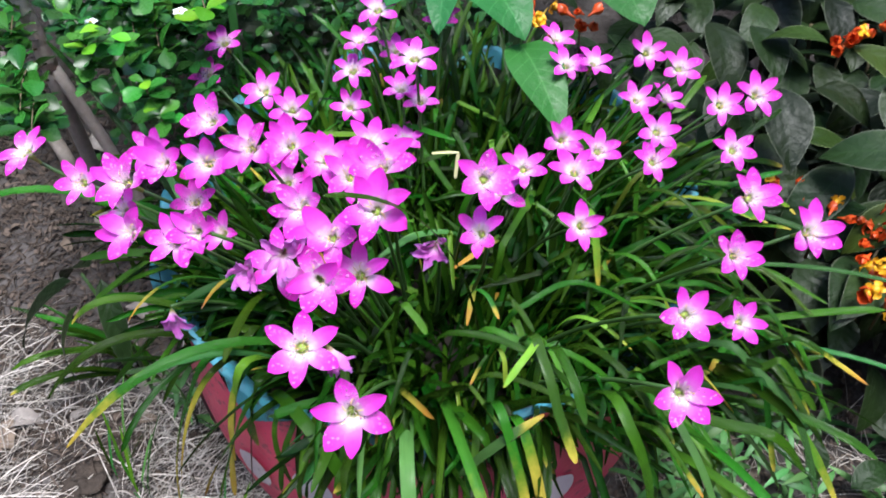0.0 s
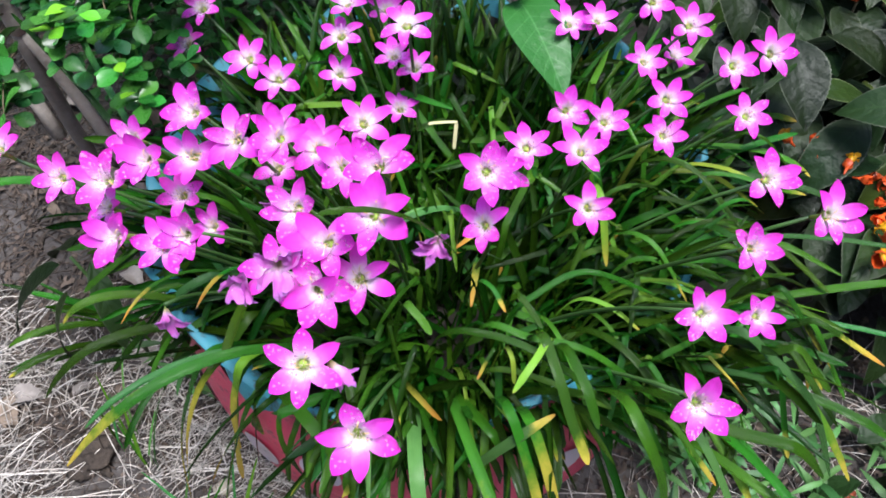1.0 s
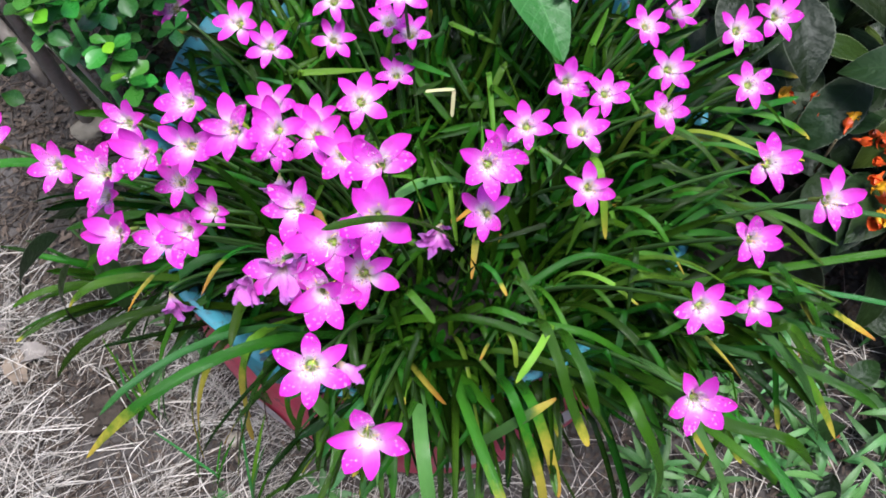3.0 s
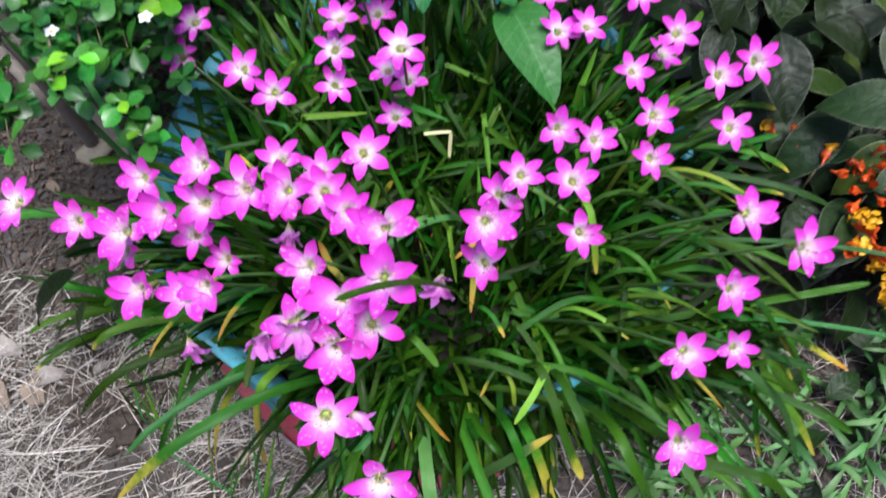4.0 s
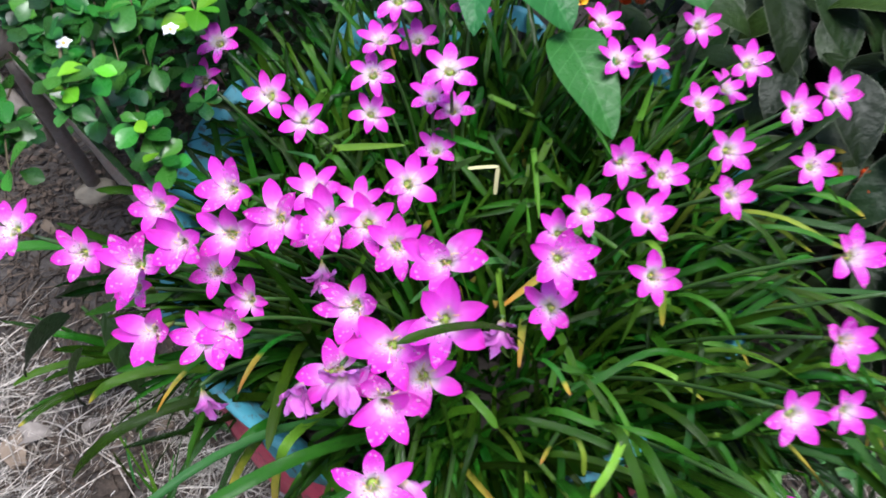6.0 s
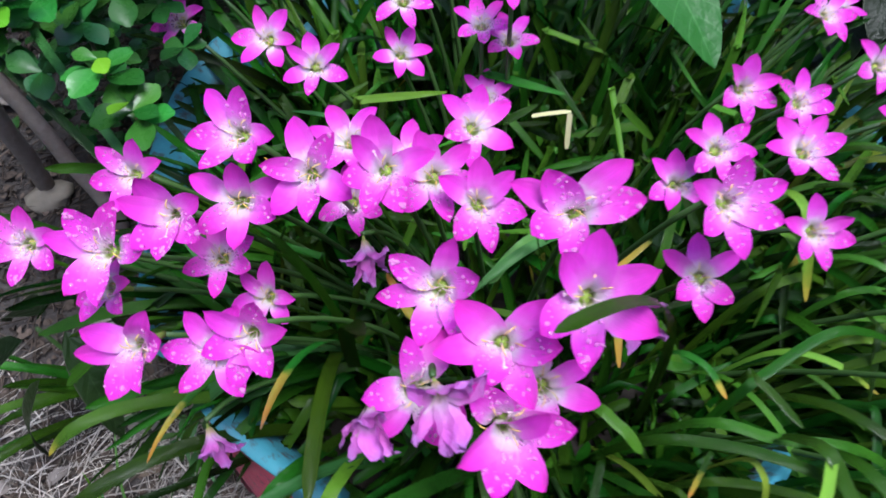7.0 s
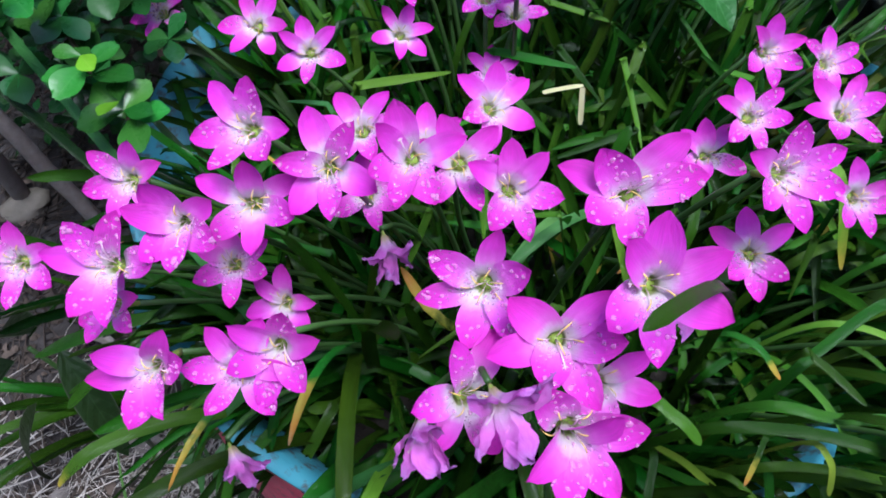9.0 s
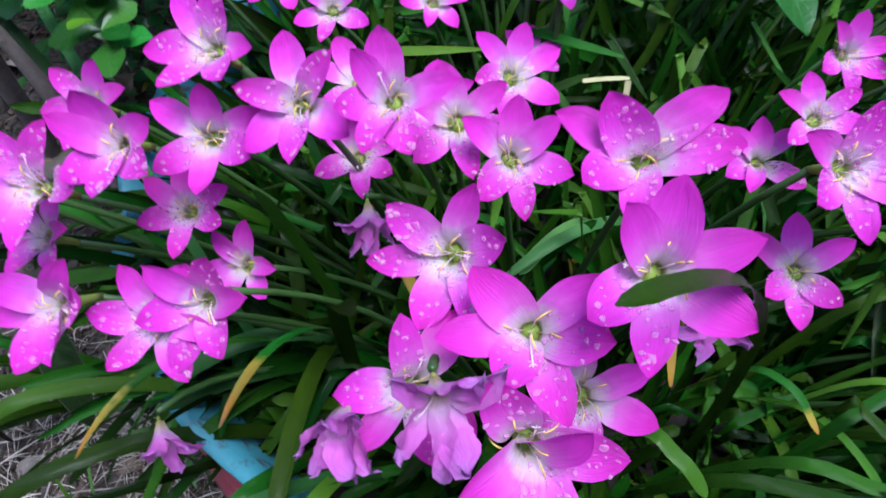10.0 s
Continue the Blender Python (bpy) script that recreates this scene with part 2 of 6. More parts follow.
RED = paint_material("red_paint", (0.72, 0.065, 0.15), (0.6, 0.065, 0.13))
RUBBER = rough_material("black_rubber", [(0.2, (0.008, 0.008, 0.008)), (0.8, (0.03, 0.028, 0.027))], 20, 120, 0.75, 0.4, 0.002)
CYAN = paint_material("turquoise_paint", (0.065, 0.31, 0.39), (0.03, 0.13, 0.17), dirt=0.53)
WHITE = paint_material("white_paint", (0.72, 0.6, 0.68), (0.6, 0.5, 0.57))
ORANGE = plain_material("orange_calyx", (0.75, 0.1, 0.015), 0.4, 0.7, 1.2, 0.2)
YELLOW = plain_material("yellow_corolla", (0.85, 0.42, 0.01), 0.45, 0.85, 1.15, 0.2)
WHITEFLOWER = plain_material("white_petal", (0.8, 0.8, 0.78), 0.5)


def drop_material():
    m, nt, b = start("water_drop")
    b.inputs["Base Color"].default_value = (0.9, 0.42, 0.78, 1)
    b.inputs["Roughness"].default_value = 0.03
    b.inputs["IOR"].default_value = 1.5
    clear = nt.nodes.new("ShaderNodeBsdfTransparent")
    clear.inputs[0].default_value = (0.96, 0.9, 0.96, 1)
    both = nt.nodes.new("ShaderNodeMixShader")
    both.inputs[0].default_value = 0.66
    nt.links.new(b.outputs[0], both.inputs[1])
    nt.links.new(clear.outputs[0], both.inputs[2])
    nt.links.new(both.outputs[0], nt.nodes["Material Output"].inputs["Surface"])
    return m


WATER = drop_material()


# ---- mesh helpers ----
class Sheet:
    """Gathers quads with a leaf's own coordinates, for one mesh."""

    def __init__(self):
        self.v, self.f, self.uv = [], [], []

    def strip(self, rows):
        """rows: equal lists of points across, from base to tip."""
        start_at, n, k = len(self.v), len(rows), len(rows[0])
        for i, row in enumerate(rows):
            for j, p in enumerate(row):
                self.v.append(p)
                self.uv.append((j / (k - 1), i / (n - 1)))
        for i in range(n - 1):
            for j in range(k - 1):
                a = start_at + i * k + j
                self.f.append((a, a + 1, a + k + 1, a + k))

    def tube(self, pts, radii, sides=6):
        start_at = len(self.v)
        for i, p in enumerate(pts):
            d = (pts[min(i + 1, len(pts) - 1)] - pts[max(i - 1, 0)]).normalized()
            a = d.orthogonal().normalized() if i == 0 else (a - d * a.dot(d)).normalized()
            b = d.cross(a)
            for j in range(sides):
                w = 2 * math.pi * j / sides
                self.v.append(p + (a * math.cos(w) + b * math.sin(w)) * radii[i])
                self.uv.append((j / sides, i / (len(pts) - 1)))
        for i in range(len(pts) - 1):
            for j in range(sides):
                q, r = start_at + i * sides + j, start_at + i * sides + (j + 1) % sides
                self.f.append((q, r, r + sides, q + sides))
        self.f.append(tuple(start_at + j for j in reversed(range(sides))))
        self.f.append(tuple(start_at + (len(pts) - 1) * sides + j for j in range(sides)))

    def blob(self, centre, radii, rough=0.0, turn=None, rings=5, sides=8):
        start_at = len(self.v)
        turn = turn or Matrix.Identity(3)
        for i in range(rings + 1):
            th = math.pi * (0.02 + 0.96 * i / rings)
            for j in range(sides):
                ph = 2 * math.pi * j / sides
                d = Vector((math.sin(th) * math.cos(ph), math.sin(th) * math.sin(ph), math.cos(th)))
                k = 1 + rough * noise.noise(Vector(centre) * 40 + d * 1.7)
                self.v.append(Vector(centre) + turn @ Vector((d.x * radii[0] * k, d.y * radii[1] * k, d.z * radii[2] * k)))
                self.uv.append((j / sides, i / rings))
        for i in range(rings):
            for j in range(sides):
                a, b = start_at + i * sides + j, start_at + i * sides + (j + 1) % sides
                self.f.append((a, a + sides, b + sides, b))
        self.f.append(tuple(start_at + j for j in range(sides)))
        self.f.append(tuple(start_at + rings * sides + j for j in reversed(range(sides))))

    def mesh(self, name, material):
        me = bpy.data.meshes.new(name)
        me.from_pydata([tuple(p) for p in self.v], [], self.f)
        loops = np.zeros(len(me.loops), dtype=np.int32)
        me.loops.foreach_get("vertex_index", loops)
        layer = me.uv_layers.new(name="UVMap")
        layer.data.foreach_set("uv", np.array(self.uv, dtype=np.float32)[loops].ravel())
        me.polygons.foreach_set("use_smooth", [True] * len(me.polygons))
        me.materials.append(material)
        return me


def part(name, me, parent, m=None, label=""):
    """One mesh as one object under a thing or a part."""
    ob = new(name, me)
    ob.parent = parent
    if m is not None:
        ob.matrix_local = m
    return tagged(ob, label)


def thing(name, m, label, category, group=""):
    ob = new(name)
    ob.empty_display_size = 0.02
    ob.matrix_world = m
    return tagged(ob, label, category, group)


def aim(place, axis, spin=0.0):
    """A pose at place whose z runs along axis."""
    return Matrix.Translation(place) @ Vector(axis).to_track_quat("Z", "Y").to_matrix().to_4x4() @ Matrix.Rotation(spin, 4, "Z")


def bend(a, b, c, n):
    """n + 1 points of a curve from a to c that is pulled towards b."""
    a, b, c = Vector(a), Vector(b), Vector(c)
    return [a * (1 - t) ** 2 + b * (2 * t * (1 - t)) + c * t * t for t in (i / n for i in range(n + 1))]


def strap_rows(pts, width, twist=0.0, fold=0.25, across=3, tip=0.2, face=None):
    """Rows of points of a strap leaf along pts: a shallow channel with a tapering tip."""
    rows, n = [], len(pts) - 1
    along = [i / n for i in range(n)] + [1 - 0.55 / n, 1 - 0.2 / n, 1.0]
    pts = pts[:-1] + [pts[-2].lerp(pts[-1], 0.45), pts[-2].lerp(pts[-1], 0.8), pts[-1]]
    n = len(pts) - 1
    for i, p in enumerate(pts):
        d = (pts[min(i + 1, n)] - pts[max(i - 1, 0)]).normalized()
        side = d.cross(face or Vector((0, 0, 1)))
        side = side.normalized() if side.length > 0.05 else Vector((1, 0, 0))
        side = (Matrix.Rotation(twist * i / n, 3, d) @ side).normalized()
        up = side.cross(d)
        t = along[i]
        w = 0.5 * width * min(1.0, 0.55 + 3 * t) * min(1.0, max(0.0, (1 - t) / tip) ** 0.55 + 0.12)
        row = []
        for j in range(across):
            s = 2 * j / (across - 1) - 1
            row.append(p + side * (s * w) + up * (fold * w * s * s))
        rows.append(row)
    return rows


def leaf_rows(length, width, peak=0.45, droop=0.3, fold=0.25, n=8, across=5, teeth=0.0, tip=1.0, wave=0.0, seed=0.0):
    """Rows of a broad leaf that starts at the origin and grows along +y, facing +z."""
    rows = []
    y = z = 0.0
    for i in range(n + 1):
        t = i / n
        k = t ** (math.log(0.5) / math.log(peak))
        w = 0.5 * width * max(0.0, math.sin(math.pi * k)) ** (0.8 * tip)
        if 0 < i < n and teeth:
            w *= 1 + teeth * (1 if i % 2 else -1)
        a = -droop * (t - 0.35) * 2
        if i:
            y += math.cos(a) * length / n
            z += math.sin(a) * length / n
        row = []
        for j in range(across):
            s = 2 * j / (across - 1) - 1
            ripple = wave * width * math.sin(7 * t + seed + (2 if s > 0 else 0)) * abs(s)
            row.append(Vector((s * w, y - (0.1 * w * abs(s) if i not in (0, n) else 0), z + fold * w * abs(s) + ripple)))
        rows.append(row)
    return rows


def ground_height(x, y):
    near = max(0.0, 1 - math.hypot(x, y - 0.7) / 3.0)
    low = noise.noise(Vector((x * 3.1, y * 3.1, 0.3))) * 0.018 + noise.noise(Vector((x * 11, y * 11, 4.0))) * 0.008
    return near * (low + noise.noise(Vector((x * 45, y * 45, 9.0))) * 0.004) + 0.012


def build_ground():
    n = 181
    k = np.linspace(-1, 1, n)
    far = np.sinh(k * 8.2) / np.sinh(8.2) * 900 + k * 1.1
    v = [(x, y + 0.7, ground_height(x, y + 0.7)) for y in far for x in far]
    f = [(i * n + j, i * n + j + 1, (i + 1) * n + j + 1, (i + 1) * n + j) for i in range(n - 1) for j in range(n - 1)]
    me = bpy.data.meshes.new("ground")
    me.from_pydata(v, [], f)
    me.polygons.foreach_set("use_smooth", [True] * len(me.polygons))
    me.materials.append(SOIL)
    tagged(new("ground", me), "damp brown garden soil with crumbs and clods", "ground", kind="structure")


build_ground()


def sky_block_wall(name, x0, x1, y0, y1):
    """A plain plastered wall, added out of view to hold back low sky light."""
    v = [(x, y, z) for z in (-0.05, 2.15) for x, y in ((x0, y0), (x1, y0), (x1, y1), (x0, y1))]
    me = bpy.data.meshes.new(name)
    me.from_pydata(v, [], [(0, 3, 2, 1), (4, 5, 6, 7), (0, 1, 5, 4), (1, 2, 6, 5), (2, 3, 7, 6), (3, 0, 4, 7)])
    me.materials.append(PLASTER)
    tagged(new(name, me), "plain grey plastered wall, added out of view to block sky light", "wall", kind="structure")


# four unseen walls, added around the plants to cut light from the horizon
sky_block_wall("wall_north", -2.2, 2.2, 2.7, 2.9)
sky_block_wall("wall_south", -2.2, 2.2, -1.9, -1.7)
sky_block_wall("wall_west", -2.2, -2.0, -1.697, 2.697)
sky_block_wall("wall_east", 2.0, 2.2, -1.697, 2.697)

# ---- planter: a painted tyre, turned out and cut into petals ----
POT = Vector((-0.015, 0.685, 0.0))
SOIL_Z = 0.285
PETALS = 10


def scallop(ph):
    """How far the rim reaches out: 1 at a petal's middle, 0 in the cuts."""
    return 0.5 + 0.5 * math.cos(ph * PETALS - 0.17)


def pot_point(ph, s, inner):
    e = scallop(ph)
    around = (ph + 2 * math.pi) % (2 * math.pi)
    spread = max(0.0, 1 - ((around - 2.83) / 0.24) ** 2) + 0.7 * max(0.0, 1 - ((around - 3.42) / 0.15) ** 2)
    prof = [(0.305, 0.0), (0.322, 0.03), (0.33, 0.09), (0.336, 0.16), (0.336, 0.22), (0.331, 0.275), (0.325, 0.31 + 0.012 * e), (0.318 + 0.012 * e + 0.045 * spread, 0.325 + 0.052 * e - 0.012 * spread)]
    x = s * (len(prof) - 1)
    i = min(int(x), len(prof) - 2)
    t = x - i
    r, z = (prof[i][q] * (1 - t) + prof[i + 1][q] * t for q in (0, 1))
    r += 0.003 * math.sin(ph * 3 + 1)
    if inner:
        r -= 0.006 + 0.055 * (1 - max(0.0, (s - 0.5) * 2)) ** 0.8
        z += 0.004
    return POT + Vector((r * math.cos(ph), r * math.sin(ph), z + 0.012))


def paint_edge(ph):
    """How high up the wall the red paint reaches: to the rim at a petal's middle, ragged lower down between two petals."""
    if 200 < math.degrees(ph) % 360 < 229:
        return 0.985
    return min(0.985, 0.77 + 0.22 * scallop(ph) ** 0.42 + 0.012 * noise.noise(Vector((ph * 26, 1.3, 0))) + 0.008 * noise.noise(Vector((ph * 70, 4.1, 0))))


def inner_edge(ph):
    """How far down the inside is painted: deep on the wide petals towards the shrub, a narrow rim elsewhere."""
    d = math.degrees(ph) % 360
    return 0.6 if 108 < d < 246 else 0.93


def build_planter():
    pot = thing("tyre_planter", Matrix.Translation(POT), "old tyre planter painted red and turquoise, standing on the soil", "planter")
    inv = Matrix.Translation(-POT)
    sides = 160
    rings = [i / 15 for i in range(16)]
    turns = [2 * math.pi * j / sides for j in range(sides + 1)]
    s = Sheet()
    s.strip([[inv @ pot_point(w, q * paint_edge(w), False) for w in turns] for q in rings])
    part("outer_wall", s.mesh("outer_wall", RED), pot, label="red painted rubber")
    s = Sheet()
    rows = [[inv @ pot_point(w, inner_edge(w) * (1 - q) + q, True) for w in turns] for q in (0, 0.2, 0.4, 0.6, 0.8, 1)]
    s.strip(rows + [[inv @ pot_point(w, 1.0, False) for w in turns]])
    part("inner_wall", s.mesh("inner_wall", CYAN), pot, label="turquoise painted rubber petals")
    s = Sheet()
    s.strip([[inv @ pot_point(w, 0.5 * (1 - q) + inner_edge(w) * q, True) for w in turns] for q in (0, 0.25, 0.5, 0.75, 1)])
    part("lining", s.mesh("lining", RUBBER), pot, label="bare black rubber inside")
    s = Sheet()
    s.strip([[inv @ pot_point(2 * math.pi * j / 480, paint_edge(2 * math.pi * j / 480) * (1 - q) + q, False) for j in range(481)] for q in (0, 0.25, 0.5, 0.75, 1)])
    part("rim_band", s.mesh("rim_band", CYAN), pot, label="turquoise paint with a ragged lower edge")
    for n, ph in enumerate((-2.62, -2.21, -1.95, -1.5, -1.12, -0.72, -0.3, 2.9)):
        s = Sheet()
        q0 = 0.42 + 0.08 * (n % 3)
        rows = []
        for i in range(7):
            a = -1 + 2 * i / 6
            half = math.sqrt(max(0.0, 1 - a * a)) + 0.001
            row = []
            for j in range(7):
                b = (-1 + 2 * j / 6) * half
                p = pot_point(ph + b * 0.075, q0 + a * 0.085, False)
                out = (p - POT - Vector((0, 0, 0.2))).normalized()
                row.append(inv @ (p + out * 0.003))
            rows.append(row)
        s.strip(rows)
        part("painted_dot", s.mesh("painted_dot", WHITE), pot, label="white painted dot")
    s = Sheet()
    rows = []
    for i in range(15):
        r = 0.285 * (1 - i / 14) + 0.0005
        rows.append([Vector((POT.x + r * math.cos(w), POT.y + r * math.sin(w), SOIL_Z + 0.02 * (1 - (r / 0.27) ** 2) + 0.012 * noise.noise(Vector((r * 9 * math.cos(w), r * 9 * math.sin(w), 2.0))))) for w in (2 * math.pi * j / 48 for j in range(49))])
    s.strip(rows)
    tagged(new("potting_soil", s.mesh("potting_soil", POT_SOIL)), "dark moist potting soil filling the planter", "soil")


build_planter()


# ---- rain lilies ----
def petal_rows(length, width, open_deg, cup, curl, n=14, across=5):
    """A petal that rises out of the tube and bends outwards, in the plane x = 0, outwards along +y, up along +z."""
    rows, y, z = [], 0.0025, 0.0
    for i in range(n + 1):
        t = i / n
        a = radians(8 + (open_deg - 8) * min(1.0, (t / 0.55)) ** 1.15 + curl * max(0.0, t - 0.6) * 2.5)
        if i:
            y += math.sin(a) * length / n
            z += math.cos(a) * length / n
        u = (t - 0.58) / 0.42
        w = 0.5 * width * (0.3 + 0.7 * math.sin(math.pi / 2 * t / 0.58) ** 1.4 if u < 0 else max(0.012, 1 - u ** 2.3) ** 0.72)
        nrm = Vector((0, -math.cos(a), math.sin(a)))
        row = []
        for j in range(across):
            s = 2 * j / (across - 1) - 1
            row.append(Vector((s * w, y, z)) + nrm * (cup * w * s * s - 0.06 * w * (1 - abs(s)) * (t > 0.1)))
        rows.append(row)
    return rows


def petal_drops(rows, rng, count):
    s = Sheet()
    for _ in range(count):
        i = rng.randint(3, len(rows) - 3)
        j = rng.randint(0, len(rows[0]) - 2)
        t, q = rng.random(), rng.random()
        p = rows[i][j].lerp(rows[i + 1][j], t).lerp(rows[i][j + 1].lerp(rows[i + 1][j + 1], t), q)
        nrm = (rows[i][j + 1] - rows[i][j]).cross(rows[i + 1][j] - rows[i][j]).normalized()
        r = 0.0002 + 0.0009 * rng.random() ** 2.6
        turn = nrm.to_track_quat("Z", "Y").to_matrix()
        s.blob(p + nrm * r * 0.25, (r * rng.uniform(0.7, 1.3), r * rng.uniform(0.8, 2.0), r * 0.55), 0.5, turn, 5, 9)
    return s.mesh("dew", WATER)


def petal_bank():
    """Petal shapes shared by the flowers: narrow and broad, flat and cupped, all of one reach and opening."""
    rng = random.Random(4)
    bank = []
    for n in range(14):
        rows = petal_rows(0.0365 * rng.uniform(0.94, 1.04), (0.013 if n % 2 else 0.016) * rng.uniform(0.93, 1.07), rng.uniform(60, 78), rng.uniform(0.1, 0.5), rng.uniform(-14, 22))
        lean = rng.uniform(-0.0026, 0.0026)
        for i, row in enumerate(rows):
            t = i / (len(rows) - 1)
            for j, p in enumerate(row):
                p.x += lean * t * t * 2
                p += noise.noise_vector(Vector((i * 0.35, j * 0.5, n * 5.3))) * 0.0009 * t
        end = rows[-1][2]
        fit = Matrix.Rotation(math.atan2(end.y, end.z) - radians(61), 3, "X") * (0.034 / math.hypot(end.y, end.z))
        rows = [[fit @ p for p in row] for row in rows]
        s = Sheet()
        s.strip(rows)
        bank.append((s.mesh("petal", PINK), petal_drops(rows, rng, 30 + 7 * (n % 5))))
    return bank


def small_bits():
    s = Sheet()
    s.tube([Vector((0, 0.001, 0.002)), Vector((0, 0.0035, 0.011)), Vector((0, 0.0065, 0.0175))], [0.00035, 0.00025, 0.00022], 5)
    filament = s.mesh("stamen", STYLE)
    s = Sheet()
    s.tube(bend((0, 0.0052, 0.0165), (0.0006, 0.0085, 0.0225), (0.0028, 0.0122, 0.0165), 5), [0.0002, 0.00032, 0.00036, 0.00036, 0.0003, 0.0002], 5)
    anther = s.mesh("anther", POLLEN)
    s = Sheet()
    pts = bend((0, 0, 0.002), (0, 0.002, 0.015), (0, 0.009, 0.0195), 5)
    s.tube(pts, [0.0003] * 6, 5)
    for a in (-0.9, 0, 0.9):
        s.tube([pts[-1], pts[-1] + Vector((math.sin(a) * 0.0014, math.cos(a) * 0.0011, 0.0005))], [0.0003, 0.0002], 5)
    style = s.mesh("style", STYLE)
    s = Sheet()
    s.tube([Vector((0, 0, -0.016)), Vector((0, 0, -0.008)), Vector((0, 0, -0.002)), Vector((0, 0, 0.004))], [0.0016, 0.0021, 0.0024, 0.0034], 8)
    tube = s.mesh("flower_tube", THROAT)
    return filament, anther, style, tube


BANK = petal_bank()
FILAMENT, ANTHER, STYLE_MESH, TUBE = small_bits()
CLUMP = Vector((0.0, 0.57, 0))


def facing(place, axis, spin):
    """A pose at place with z along axis and y as near to the world's y as can be."""
    z = Vector(axis).normalized()
    y = (Vector((0, 1, 0)) - z * z.y).normalized()
    m = Matrix((y.cross(z), y, z)).transposed().to_4x4()
    return Matrix.Translation(place) @ m @ Matrix.Rotation(spin, 4, "Z")


def stem_mesh(root, top, axis, rng):
    mid = root.lerp(top, 0.55) + Vector((rng.uniform(-0.02, 0.02), rng.uniform(-0.02, 0.02), 0.03)) - axis * 0.03
    pts = bend(root, mid, top, 8)
    s = Sheet()
    s.tube([p - root for p in pts], [0.0023 - 0.0005 * i / 8 for i in range(9)], 6)
    return s.mesh("stem", STEM)


LILIES = []


def lily(x, y, z, size, lean_x, lean_y, turned, opening, lift=(0,) * 6, swing=(0,) * 6):
    """A pink rain lily: its throat at (x, y, z), size across in metres, leaning along x and y, its petals turned and opened by some degrees."""
    LILIES.append((x, y, z))
    rng = random.Random(100 + len(LILIES))
    place = Vector((x, y, z))
    axis = Vector((lean_x, lean_y, 1.0)).normalized()
    k = size / 0.061
    base = place - axis * 0.013 * k
    root = Vector((POT.x + (x - POT.x) * 0.5, POT.y + (y - POT.y) * 0.55, SOIL_Z - 0.005))
    flower = thing("rain_lily", Matrix.Translation(root), "open pink rain lily with white throat" + (", low among leaves" if z < 0.5 else ", wet with rain drops"), "flower", "rain lilies in the planter")
    foot = base - axis * 0.014 * k
    part("stem", stem_mesh(root, foot, axis, rng), flower, label="slender green stem")
    head = Matrix.Translation(-root) @ facing(base, axis, radians(turned)) @ Matrix.Scale(k, 4)
    part("flower_tube", TUBE, flower, head, "green tube")
    for n in range(6):
        pick = rng.randrange(0, 7) * 2 + n % 2
        turn = Matrix.Rotation(radians(60 * n + swing[n]), 4, "Z") @ Matrix.Translation((0, 0, 0.0006 * (n % 2))) @ Matrix.Rotation(radians(61 - opening - lift[n]), 4, "X")
        p = part("petal", BANK[pick][0], flower, head @ turn)
        if rng.random() < (0.95 if n in (2, 3, 4) else 0.3) * (1.0 if z > 0.5 else 0.5):
            tagged(part("dew", BANK[pick][1], p, label="clear rain drops"), kind="stuff")
    for n in range(6):
        turn = Matrix.Rotation(radians(60 * n + rng.uniform(-14, 14)), 4, "Z") @ Matrix.Rotation(radians(rng.uniform(-12, 14)), 4, "X")
        st = part("stamen", FILAMENT, flower, head @ turn @ Matrix.Scale(0.78, 4))
        part("anther", ANTHER, st, label="curved yellow anther")
    part("style", STYLE_MESH, flower, head @ Matrix.Rotation(rng.uniform(0, 6), 4, "Z"), "white style with three lobes")


def wilted(x, y, z, size, number, axis, spread=(24, 66)):
    """A faded lily with limp, folded petals."""
    rng = random.Random(500 + number)
    place, axis = Vector((x, y, z)), Vector(axis).normalized()
    root = Vector((POT.x + (x - POT.x) * 0.55, POT.y + (y - POT.y) * 0.6, SOIL_Z - 0.005))
    flower = thing("faded_lily", Matrix.Translation(root), "faded purple rain lily with limp folded petals", "flower", "faded lilies in the planter")
    part("stem", stem_mesh(root, place - axis * 0.006, axis, rng), flower, label="slender green stem")
    k = size / 0.05
    head = Matrix.Translation(-root) @ aim(place, axis, rng.uniform(0, 6)) @ Matrix.Scale(k, 4)
    part("flower_tube", TUBE, flower, head @ Matrix.Diagonal((0.6, 0.6, 0.3, 1)))
    for n in range(6):
        rows = petal_rows(0.036 * rng.uniform(0.85, 1.1), 0.0135 * rng.uniform(0.6, 1.1), rng.uniform(*spread), rng.uniform(-0.4, 1.3), rng.uniform(-50, 55))
        for i, row in enumerate(rows):
            for j, p in enumerate(row):
                q = noise.noise_vector(Vector((i * 0.5, j * 1.1, number * 3 + n * 1.7))) + 0.5 * noise.noise_vector(Vector((i * 1.3, j * 1.9, number * 5 + n * 2.9)))
                p += q * 0.0042 * i / len(rows)
        s = Sheet()
        s.strip(rows)
        part("petal", s.mesh("petal", FADED), flower, head @ Matrix.Rotation(radians(60 * n + rng.uniform(-28, 28)), 4, "Z"))
    part("style", STYLE_MESH, flower, head)


